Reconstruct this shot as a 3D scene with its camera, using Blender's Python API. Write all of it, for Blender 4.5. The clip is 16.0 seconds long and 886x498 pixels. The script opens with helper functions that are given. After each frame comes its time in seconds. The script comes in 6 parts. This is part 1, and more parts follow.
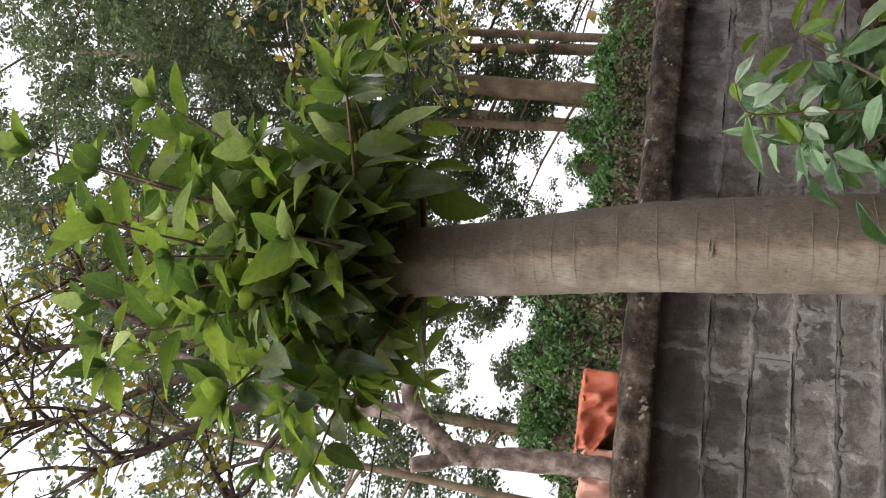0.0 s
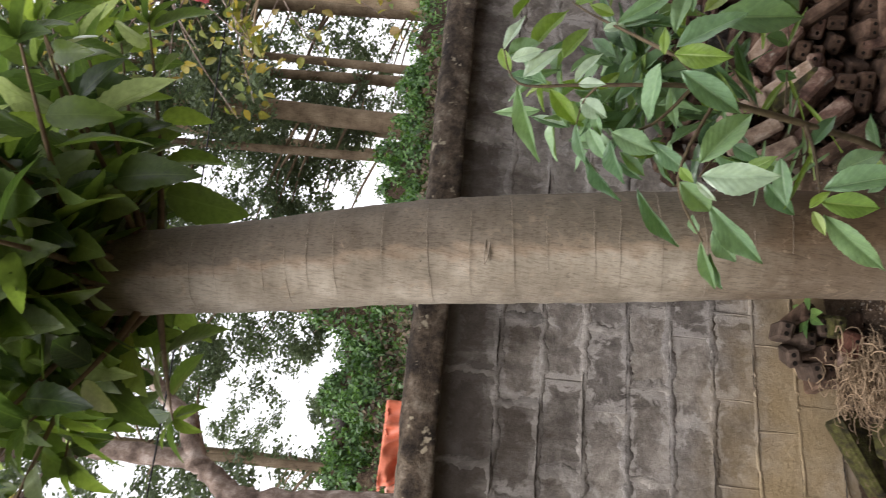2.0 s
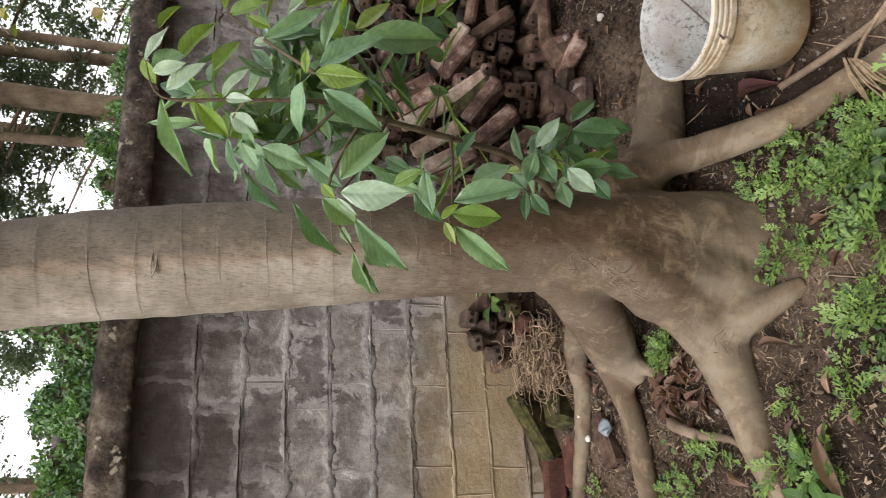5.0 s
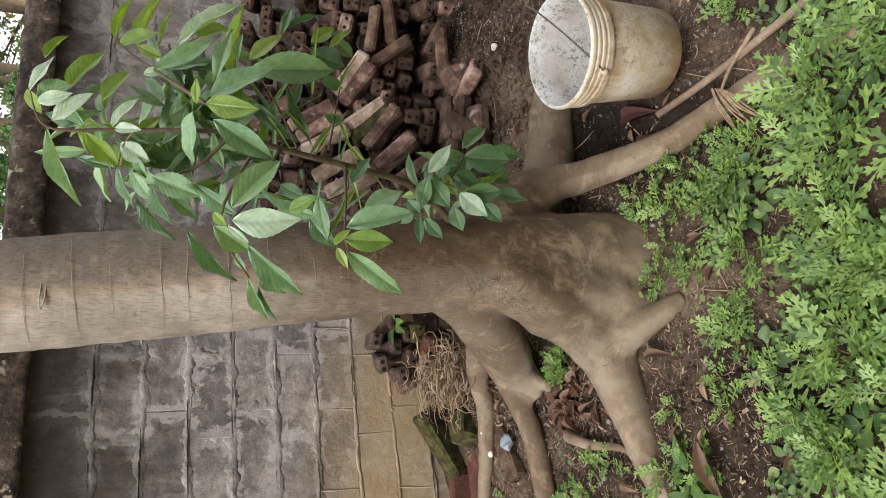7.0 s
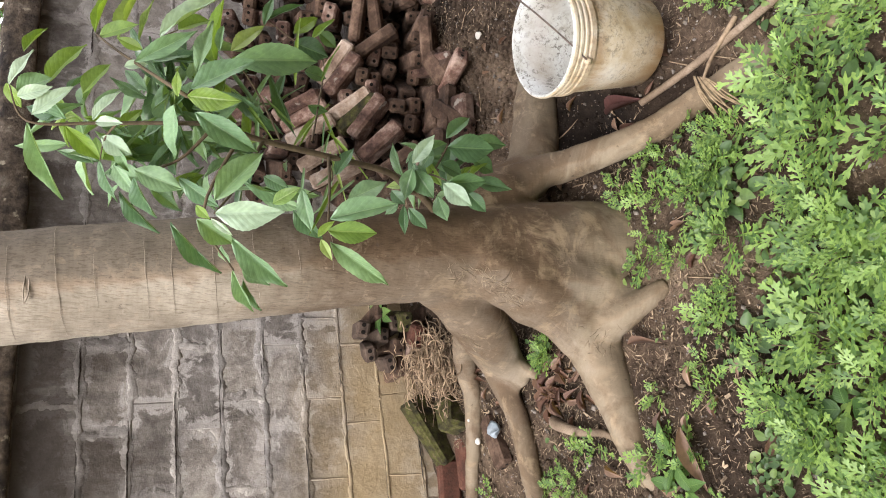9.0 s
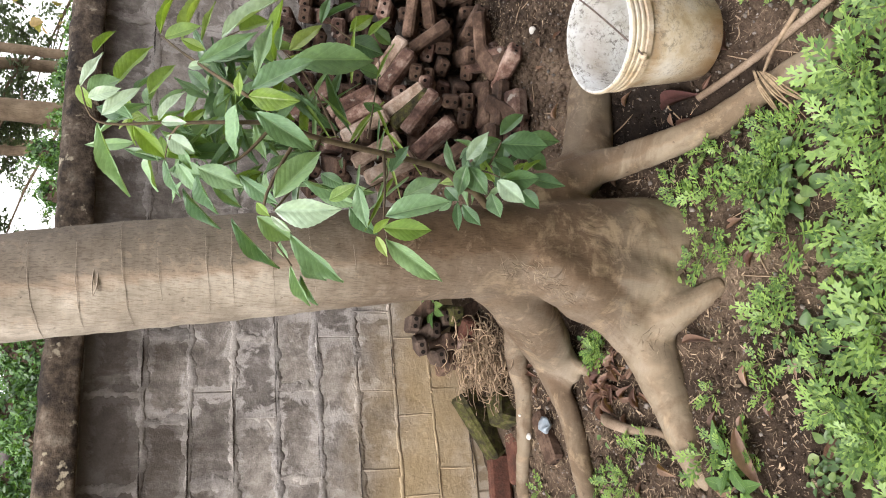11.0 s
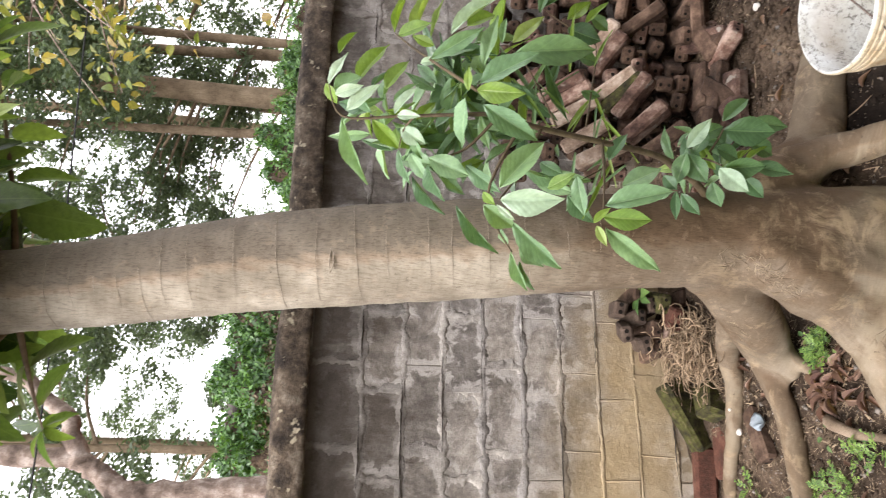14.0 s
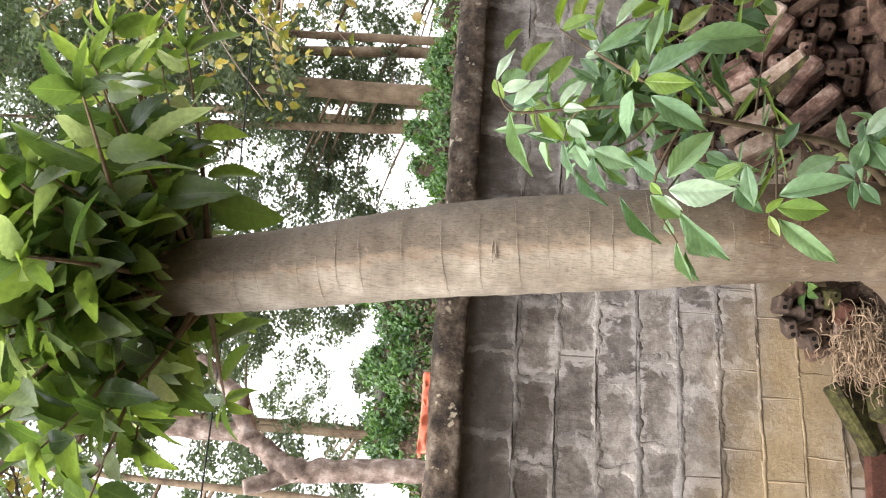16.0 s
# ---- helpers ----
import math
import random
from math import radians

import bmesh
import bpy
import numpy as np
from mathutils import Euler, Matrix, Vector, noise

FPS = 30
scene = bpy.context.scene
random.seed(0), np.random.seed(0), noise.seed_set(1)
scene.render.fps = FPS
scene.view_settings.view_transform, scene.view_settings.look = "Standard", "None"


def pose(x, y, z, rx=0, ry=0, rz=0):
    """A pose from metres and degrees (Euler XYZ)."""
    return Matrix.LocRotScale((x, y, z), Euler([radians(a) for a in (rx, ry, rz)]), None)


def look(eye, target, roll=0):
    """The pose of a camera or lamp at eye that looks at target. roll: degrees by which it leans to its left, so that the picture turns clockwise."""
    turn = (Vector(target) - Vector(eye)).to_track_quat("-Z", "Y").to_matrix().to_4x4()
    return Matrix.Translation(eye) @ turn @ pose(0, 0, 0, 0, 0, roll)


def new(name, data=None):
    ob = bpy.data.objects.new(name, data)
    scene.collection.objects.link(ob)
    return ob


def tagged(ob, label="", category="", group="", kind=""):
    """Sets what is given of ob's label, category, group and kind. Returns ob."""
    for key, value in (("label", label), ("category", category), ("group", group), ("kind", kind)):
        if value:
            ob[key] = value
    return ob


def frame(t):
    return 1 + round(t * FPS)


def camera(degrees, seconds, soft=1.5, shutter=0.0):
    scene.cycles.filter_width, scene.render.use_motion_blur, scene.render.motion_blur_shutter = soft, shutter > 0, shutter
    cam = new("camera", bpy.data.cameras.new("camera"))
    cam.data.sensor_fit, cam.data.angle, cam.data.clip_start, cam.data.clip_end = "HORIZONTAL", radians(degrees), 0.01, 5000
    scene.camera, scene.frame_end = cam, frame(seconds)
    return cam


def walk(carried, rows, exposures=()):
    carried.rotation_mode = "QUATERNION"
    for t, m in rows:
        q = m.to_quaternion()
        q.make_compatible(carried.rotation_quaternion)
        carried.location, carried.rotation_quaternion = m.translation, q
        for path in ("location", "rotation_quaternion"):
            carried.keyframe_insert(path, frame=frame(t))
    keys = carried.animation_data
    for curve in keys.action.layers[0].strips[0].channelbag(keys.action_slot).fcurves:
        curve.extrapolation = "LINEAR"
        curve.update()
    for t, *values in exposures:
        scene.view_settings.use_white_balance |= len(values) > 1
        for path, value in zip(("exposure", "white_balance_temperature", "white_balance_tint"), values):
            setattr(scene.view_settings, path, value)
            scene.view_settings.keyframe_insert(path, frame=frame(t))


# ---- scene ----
cam = camera(59.7, 16.0, soft=1.0, shutter=0.35)
PATH = [
    (0, (0.239, 0.3, 1.763), (0.825, 2.179, 2.12), -83.2),
    (0.5, (0.246, 0.367, 1.747), (0.895, 2.232, 2.059), -82.3),
    (1, (0.273, 0.508, 1.707), (0.917, 2.389, 1.926), -83.1),
    (1.5, (0.291, 0.596, 1.658), (0.96, 2.478, 1.758), -82.7),
    (2, (0.308, 0.684, 1.602), (1.036, 2.545, 1.521), -83.4),
    (2.5, (0.317, 0.69, 1.566), (1.058, 2.541, 1.401), -83.4),
    (3, (0.326, 0.656, 1.528), (1.058, 2.498, 1.26), -83.8),
    (3.5, (0.324, 0.627, 1.493), (1.049, 2.459, 1.148), -84.3),
    (4, (0.333, 0.616, 1.465), (1.068, 2.417, 0.999), -85.8),
    (4.5, (0.345, 0.607, 1.446), (1.076, 2.375, 0.863), -86.0),
    (5, (0.353, 0.6, 1.429), (1.056, 2.335, 0.727), -85.4),
    (7.5, (0.33, 0.521, 1.398), (1.063, 2.14, 0.481), -85.8),
    (8, (0.329, 0.518, 1.39), (1.048, 2.132, 0.453), -86.0),
    (8.5, (0.333, 0.52, 1.397), (1.04, 2.138, 0.458), -86.3),
    (9, (0.337, 0.518, 1.4), (1.038, 2.148, 0.477), -86.6),
    (11.5, (0.343, 0.502, 1.419), (1.053, 2.201, 0.637), -86.5),
    (12, (0.342, 0.499, 1.423), (1.068, 2.201, 0.664), -86.4),
    (12.5, (0.353, 0.499, 1.423), (1.068, 2.223, 0.704), -86.5),
    (13, (0.36, 0.498, 1.434), (1.072, 2.248, 0.778), -86.6),
    (13.5, (0.367, 0.5, 1.454), (1.069, 2.304, 0.952), -86.4),
    (14, (0.347, 0.476, 1.488), (1.014, 2.329, 1.143), -85.9),
    (14.5, (0.323, 0.456, 1.501), (0.981, 2.328, 1.254), -85.8),
    (15, (0.33, 0.454, 1.525), (0.988, 2.335, 1.357), -85.5),
    (15.5, (0.326, 0.452, 1.538), (0.956, 2.349, 1.468), -85.6),
    (16, (0.318, 0.431, 1.552), (0.955, 2.327, 1.56), -85.7),
]
walk(cam, [(t, look(eye, target, roll)) for t, eye, target, roll in PATH],
     [(t, e + 0.35, 6500, 16) for t, e in ((0, 0.68), (0.5, 0.62), (1, 0.44), (1.5, 0.74), (2, 1.02), (2.5, 1.12), (3.5, 1.10), (4.5, 1.05), (5, 1.10), (7.5, 1.37), (8, 1.66), (8.5, 1.66), (9, 1.70), (11.5, 1.72), (13, 1.79), (14.5, 1.84), (16, 1.87))])
from mathutils.bvhtree import BVHTree

# ---- light ----
world = bpy.data.worlds.new("overcast")
scene.world = world
world.use_nodes = True
wn = world.node_tree.nodes
sky = wn.new("ShaderNodeTexSky")
sky.sky_type = "NISHITA"
sky.sun_disc = False
sky.sun_elevation, sky.sun_rotation = radians(53), radians(-115)
sky.air_density, sky.dust_density, sky.ozone_density = 1.0, 2.0, 1.0
veil = wn.new("ShaderNodeHueSaturation")
veil.inputs["Saturation"].default_value = 0.18
world.node_tree.links.new(sky.outputs[0], veil.inputs["Color"])
# high thin cloud evens the sky out
cloud = wn.new("ShaderNodeMix")
cloud.data_type = "RGBA"
cloud.inputs[0].default_value = 0.6
cloud.inputs[7].default_value = (4.6, 4.7, 4.9, 1)
world.node_tree.links.new(veil.outputs[0], cloud.inputs[6])
world.node_tree.links.new(cloud.outputs[2], wn["Background"].inputs[0])
wn["Background"].inputs[1].default_value = 0.15
sun = new("sun", bpy.data.lights.new("sun", "SUN"))
sun.data.energy, sun.data.angle, sun.data.color = 0.9, radians(18), (1.0, 0.97, 0.92)
sun.matrix_world = look((-6, -0.5, 9), (0, 2.5, 0))


# ---- materials ----
def nodes_of(name):
    m = bpy.data.materials.new(name)
    m.use_nodes = True
    nt = m.node_tree
    return m, nt, nt.nodes, nt.links, nt.nodes["Principled BSDF"]


def ramp(nd, lk, fac, stops):
    r = nd.new("ShaderNodeValToRGB")
    while len(r.color_ramp.elements) < len(stops):
        r.color_ramp.elements.new(0.5)
    for e, (p, c) in zip(r.color_ramp.elements, stops):
        e.position, e.color = p, (*c, 1) if len(c) == 3 else c
    lk.new(fac, r.inputs[0])
    return r.outputs[0]


def noise_node(nd, lk, scale, detail=6, rough=0.6, vec=None, distortion=0.0):
    n = nd.new("ShaderNodeTexNoise")
    n.inputs["Scale"].default_value, n.inputs["Detail"].default_value = scale, detail
    n.inputs["Roughness"].default_value, n.inputs["Distortion"].default_value = rough, distortion
    if vec:
        lk.new(vec, n.inputs["Vector"])
    return n.outputs["Fac"]


def mix(nd, lk, fac, a, b, mode="MIX"):
    n = nd.new("ShaderNodeMix")
    n.data_type, n.blend_type = "RGBA", mode
    for sock, v in ((n.inputs[0], fac), (n.inputs[6], a), (n.inputs[7], b)):
        if isinstance(v, (int, float)):
            sock.default_value = v
        elif isinstance(v, tuple):
            sock.default_value = (*v, 1)
        else:
            lk.new(v, sock)
    return n.outputs[2]


def math_node(nd, lk, op, a, b=0.0, c=0.0, clamp=False):
    n = nd.new("ShaderNodeMath")
    n.operation, n.use_clamp = op, clamp
    for sock, v in zip(n.inputs, (a, b, c)):
        if isinstance(v, (int, float)):
            sock.default_value = v
        else:
            lk.new(v, sock)
    return n.outputs[0]


def bump(nd, lk, bsdf, height, strength, dist):
    b = nd.new("ShaderNodeBump")
    b.inputs["Strength"].default_value, b.inputs["Distance"].default_value = strength, dist
    lk.new(height, b.inputs["Height"])
    lk.new(b.outputs[0], bsdf.inputs["Normal"])


def position(nd):
    return nd.new("ShaderNodeNewGeometry").outputs["Position"]


def speckled(name, stops, scale, rough=0.9, fine=0.0, bump_scale=60, bump_dist=0.003, strength=0.6, jitter=0.0, island=False, spots=None):
    """A grainy surface: broad colour patches, fine grain, relief, and a change of tone from piece to piece."""
    m, nt, nd, lk, p = nodes_of(name)
    pos = position(nd)
    col = ramp(nd, lk, noise_node(nd, lk, scale, 8, 0.65, pos), stops)
    grain = noise_node(nd, lk, bump_scale, 6, 0.7, pos)
    if fine:
        col = mix(nd, lk, fine, col, ramp(nd, lk, grain, [(0.3, (0.25, 0.25, 0.25)), (0.7, (1, 1, 1))]), "MULTIPLY")
    if spots:
        where = ramp(nd, lk, noise_node(nd, lk, spots[1], 3, 0.5, pos), [(spots[2], (0, 0, 0)), (spots[2] + 0.06, (1, 1, 1))])
        col = mix(nd, lk, where, col, spots[0])
    if jitter:
        if island:
            rnd = nd.new("ShaderNodeNewGeometry").outputs["Random Per Island"]
        else:
            rnd = nd.new("ShaderNodeObjectInfo").outputs["Random"]
        lo, hi = 1 - jitter, 1 + jitter * 0.6
        col = mix(nd, lk, 1.0, col, ramp(nd, lk, rnd, [(0, (lo, lo, lo)), (1, (hi, hi, hi))]), "MULTIPLY")
    lk.new(col, p.inputs["Base Color"])
    p.inputs["Roughness"].default_value = rough
    p.inputs["Specular IOR Level"].default_value = 0.25
    bump(nd, lk, p, grain, strength, bump_dist)
    return m


def leafy(name, tones, back=0.35, gloss=0.42, island=False, veins=True, vein=(0.22, 0.34, 0.12), through_tint=(2.5, 2.4, 0.6)):
    """Leaf: tone from leaf to leaf, pale midrib and side veins, light shining through."""
    m, nt, nd, lk, p = nodes_of(name)
    if island:
        rnd = nd.new("ShaderNodeNewGeometry").outputs["Random Per Island"]
    else:
        rnd = nd.new("ShaderNodeObjectInfo").outputs["Random"]
    n = len(tones)
    col = ramp(nd, lk, rnd, [(i / max(1, n - 1), c) for i, c in enumerate(tones)])
    pos = position(nd)
    blot = noise_node(nd, lk, 55, 4, 0.6, pos)
    col = mix(nd, lk, 1.0, col, ramp(nd, lk, blot, [(0.3, (0.72, 0.74, 0.7)), (0.7, (1.1, 1.1, 1.05))]), "MULTIPLY")
    if veins:
        uv = nd.new("ShaderNodeUVMap").outputs[0]
        sep = nd.new("ShaderNodeSeparateXYZ")
        lk.new(uv, sep.inputs[0])
        side = math_node(nd, lk, "ABSOLUTE", math_node(nd, lk, "SUBTRACT", sep.outputs[0], 0.5))
        slant = math_node(nd, lk, "MULTIPLY_ADD", side, -0.55, sep.outputs[1])
        wave = math_node(nd, lk, "PINGPONG", math_node(nd, lk, "MULTIPLY", slant, 8.5), 0.5)
        rib = math_node(nd, lk, "LESS_THAN", side, 0.022)
        sidevein = math_node(nd, lk, "MULTIPLY", math_node(nd, lk, "LESS_THAN", wave, 0.045), 0.4)
        lines = math_node(nd, lk, "MAXIMUM", rib, sidevein)
        col = mix(nd, lk, math_node(nd, lk, "MULTIPLY", lines, 0.38), col, vein)
        bump(nd, lk, p, math_node(nd, lk, "ADD", wave, math_node(nd, lk, "MULTIPLY", lines, -0.3)), 0.20, 0.004)
    lk.new(col, p.inputs["Base Color"])
    p.inputs["Roughness"].default_value = gloss
    p.inputs["Specular IOR Level"].default_value = 0.55
    tr = nd.new("ShaderNodeBsdfTranslucent")
    lk.new(mix(nd, lk, 1.0, col, through_tint, "MULTIPLY"), tr.inputs["Color"])
    ms = nd.new("ShaderNodeMixShader")
    ms.inputs[0].default_value = back
    lk.new(p.outputs[0], ms.inputs[1])
    lk.new(tr.outputs[0], ms.inputs[2])
    lk.new(ms.outputs[0], nd["Material Output"].inputs[0])
    return m


BLOCK, COURSE = 0.30, 0.15


def block_material(name, tones, smear, edges=False):
    """Cement block: blotchy grey, mortar smeared round the joints, sandy splash stains low down, algae under the coping."""
    m, nt, nd, lk, p = nodes_of(name)
    pos = position(nd)
    rnd_ob = nd.new("ShaderNodeObjectInfo").outputs["Random"]
    base = ramp(nd, lk, noise_node(nd, lk, 5.5, 9, 0.74, pos), tones)
    col = mix(nd, lk, 1.0, base, ramp(nd, lk, rnd_ob, [(0, (0.78, 0.78, 0.80)), (1, (1.14, 1.12, 1.10))]), "MULTIPLY")
    sep = nd.new("ShaderNodeSeparateXYZ")
    lk.new(pos, sep.inputs[0])
    soot = ramp(nd, lk, noise_node(nd, lk, 8, 8, 0.75, pos, 0.5), [(0.46, (0, 0, 0)), (0.60, (1, 1, 1))])
    col = mix(nd, lk, math_node(nd, lk, "MULTIPLY", soot, 0.6), col, (0.105, 0.092, 0.082))
    wob = noise_node(nd, lk, 3.0, 5, 0.6, pos)
    pale = ramp(nd, lk, noise_node(nd, lk, 12, 7, 0.7, pos, 1.0), [(0.57, (0, 0, 0)), (0.66, (1, 1, 1))])
    col = mix(nd, lk, math_node(nd, lk, "MULTIPLY", pale, 0.45), col, smear)
    if edges:
        own = nd.new("ShaderNodeSeparateXYZ")
        lk.new(nd.new("ShaderNodeTexCoord").outputs["Object"], own.inputs[0])
        ex = math_node(nd, lk, "SUBTRACT", math_node(nd, lk, "ABSOLUTE", own.outputs[0]), BLOCK / 2 - 0.034)
        ez = math_node(nd, lk, "SUBTRACT", math_node(nd, lk, "ABSOLUTE", own.outputs[2]), COURSE / 2 - 0.024)
        e = math_node(nd, lk, "MAXIMUM", ex, ez)
        e = math_node(nd, lk, "MULTIPLY_ADD", noise_node(nd, lk, 12, 9, 0.74, pos, 0.8), 0.21, e)
        e = ramp(nd, lk, math_node(nd, lk, "MULTIPLY", e, 6.0), [(0.60, (0, 0, 0)), (0.67, (1, 1, 1))])
        some = ramp(nd, lk, noise_node(nd, lk, 4.5, 4, 0.6, pos), [(0.42, (0.35, 0.35, 0.35)), (0.56, (1, 1, 1))])
        col = mix(nd, lk, math_node(nd, lk, "MULTIPLY", math_node(nd, lk, "MULTIPLY", e, some), 0.62), col, smear)
    low = math_node(nd, lk, "MULTIPLY_ADD", wob, 0.5, math_node(nd, lk, "MULTIPLY_ADD", sep.outputs[2], -1.0, math_node(nd, lk, "MULTIPLY_ADD", sep.outputs[0], -0.25, 0.54)))
    low = ramp(nd, lk, low, [(0.0, (0, 0, 0)), (0.34, (1, 1, 1)), (0.48, (0.9, 0.9, 0.9)), (0.66, (0.3, 0.3, 0.3))])
    col = mix(nd, lk, math_node(nd, lk, "MULTIPLY", low, 0.80), col, (0.47, 0.35, 0.185))
    run = nd.new("ShaderNodeMapping")
    run.inputs["Scale"].default_value = (7, 7, 2.2)
    lk.new(pos, run.inputs[0])
    streak = noise_node(nd, lk, 1.0, 7, 0.7, run.outputs[0])
    # further from the tree the algae reaches lower
    high = math_node(nd, lk, "MULTIPLY_ADD", sep.outputs[2], 0.95, math_node(nd, lk, "MULTIPLY_ADD", sep.outputs[0], -0.14, -0.92))
    high = ramp(nd, lk, math_node(nd, lk, "ADD", high, streak), [(0.42, (0, 0, 0)), (0.70, (1, 1, 1))])
    col = mix(nd, lk, math_node(nd, lk, "MULTIPLY", high, 0.82 if edges else 0.55), col, (0.068, 0.054, 0.041))
    grain = noise_node(nd, lk, 190, 6, 0.8, pos)
    col = mix(nd, lk, 0.24, col, ramp(nd, lk, grain, [(0.32, (0.38, 0.37, 0.36)), (0.62, (1.12, 1.12, 1.12))]), "MULTIPLY")
    pits = noise_node(nd, lk, 26, 8, 0.72, pos)
    dots = ramp(nd, lk, noise_node(nd, lk, 85, 2, 0.5, pos), [(0.68, (0, 0, 0)), (0.73, (1, 1, 1))])
    col = mix(nd, lk, math_node(nd, lk, "MULTIPLY", dots, 0.4), col, (0.07, 0.055, 0.045))
    lk.new(col, p.inputs["Base Color"])
    p.inputs["Roughness"].default_value = 0.93
    p.inputs["Specular IOR Level"].default_value = 0.2
    bump(nd, lk, p, math_node(nd, lk, "MULTIPLY_ADD", pits, 4.0, grain), 0.42, 0.006)
    return m


def bark_material(name, stops, side_tone=None, scale=1.0):
    """Bark: fine upright fissures, blotches, and one side toned darker by its facing."""
    m, nt, nd, lk, p = nodes_of(name)
    pos = position(nd)
    fib = nd.new("ShaderNodeMapping")
    fib.inputs["Scale"].default_value = (240 * scale, 240 * scale, 32 * scale)
    lk.new(pos, fib.inputs[0])
    fibre = noise_node(nd, lk, 1.0, 5, 0.7, fib.outputs[0], 0.6)
    cross = nd.new("ShaderNodeMapping")
    cross.inputs["Scale"].default_value = (14 * scale, 14 * scale, 130 * scale)
    lk.new(pos, cross.inputs[0])
    wrinkle = noise_node(nd, lk, 1.0, 4, 0.6, cross.outputs[0])
    broad = noise_node(nd, lk, 7 * scale, 7, 0.62, pos)
    col = ramp(nd, lk, broad, stops)
    if side_tone:
        # the normal picks the side, towards +x, that is toned darker
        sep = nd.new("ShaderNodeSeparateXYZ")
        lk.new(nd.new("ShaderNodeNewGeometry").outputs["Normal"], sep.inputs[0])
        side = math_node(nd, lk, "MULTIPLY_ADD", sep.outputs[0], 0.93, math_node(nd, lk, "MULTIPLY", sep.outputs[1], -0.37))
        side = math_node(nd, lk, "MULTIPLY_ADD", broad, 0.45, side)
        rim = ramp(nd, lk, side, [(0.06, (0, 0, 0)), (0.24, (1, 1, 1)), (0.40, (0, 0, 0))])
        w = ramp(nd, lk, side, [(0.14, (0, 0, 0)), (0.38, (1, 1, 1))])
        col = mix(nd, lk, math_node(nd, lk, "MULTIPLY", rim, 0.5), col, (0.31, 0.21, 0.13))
        col = mix(nd, lk, math_node(nd, lk, "MULTIPLY", w, 0.7), col, side_tone)
        # earth brown near the ground, with leaf shade painted in, strongest on this side
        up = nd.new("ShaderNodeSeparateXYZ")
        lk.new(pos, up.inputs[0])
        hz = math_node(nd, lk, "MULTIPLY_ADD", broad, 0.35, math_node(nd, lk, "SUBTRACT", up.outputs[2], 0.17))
        dirt_shade = ramp(nd, lk, hz, [(0.0, (0.0, 0.0, 0.0)), (0.14, (0.9, 0.9, 0.9)), (0.72, (0.95, 0.95, 0.95)), (1.0, (0, 0, 0))])
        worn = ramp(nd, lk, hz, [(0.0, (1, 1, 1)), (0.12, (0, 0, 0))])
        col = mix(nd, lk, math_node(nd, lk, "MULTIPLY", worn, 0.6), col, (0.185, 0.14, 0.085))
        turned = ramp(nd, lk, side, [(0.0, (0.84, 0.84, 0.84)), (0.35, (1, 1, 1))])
        dirt_shade = math_node(nd, lk, "MULTIPLY", dirt_shade, turned)
        col = mix(nd, lk, math_node(nd, lk, "MULTIPLY", dirt_shade, 0.92), col, (0.072, 0.042, 0.019))
        rub = ramp(nd, lk, noise_node(nd, lk, 16, 7, 0.72, pos, 1.2), [(0.56, (0, 0, 0)), (0.66, (1, 1, 1))])
        col = mix(nd, lk, math_node(nd, lk, "MULTIPLY", rub, 0.34), col, (0.37, 0.28, 0.19))
        stain = ramp(nd, lk, noise_node(nd, lk, 4.6, 7, 0.66, pos, 0.8), [(0.46, (0, 0, 0)), (0.58, (1, 1, 1))])
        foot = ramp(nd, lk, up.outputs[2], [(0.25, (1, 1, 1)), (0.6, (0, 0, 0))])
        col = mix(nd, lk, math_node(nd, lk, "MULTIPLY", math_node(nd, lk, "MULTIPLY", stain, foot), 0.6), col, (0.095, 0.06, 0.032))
        tan = ramp(nd, lk, noise_node(nd, lk, 9, 7, 0.7, pos, 0.6), [(0.54, (0, 0, 0)), (0.66, (1, 1, 1))])
        col = mix(nd, lk, math_node(nd, lk, "MULTIPLY", math_node(nd, lk, "MULTIPLY", tan, foot), 0.5), col, (0.36, 0.27, 0.165))
        nick = ramp(nd, lk, noise_node(nd, lk, 48, 3, 0.5, pos), [(0.70, (0, 0, 0)), (0.75, (1, 1, 1))])
        col = mix(nd, lk, math_node(nd, lk, "MULTIPLY", nick, 0.6), col, (0.07, 0.05, 0.035))
    rubbed = 0.68
    if side_tone:
        rubbed = math_node(nd, lk, "MULTIPLY_ADD", math_node(nd, lk, "MULTIPLY", up.outputs[2], 1.6, clamp=True), 0.50, 0.18)
    col = mix(nd, lk, rubbed, col, ramp(nd, lk, fibre, [(0.34, (0.48, 0.45, 0.42)), (0.52, (1.06, 1.06, 1.06))]), "MULTIPLY")
    col = mix(nd, lk, 0.15, col, ramp(nd, lk, wrinkle, [(0.35, (0.5, 0.47, 0.44)), (0.55, (1.05, 1.05, 1.05))]), "MULTIPLY")
    lk.new(col, p.inputs["Base Color"])
    p.inputs["Roughness"].default_value = 0.85
    p.inputs["Specular IOR Level"].default_value = 0.25
    bump(nd, lk, p, math_node(nd, lk, "ADD", math_node(nd, lk, "MULTIPLY", fibre, 0.7), math_node(nd, lk, "MULTIPLY", wrinkle, 0.25)), 0.5, 0.0025)
    return m


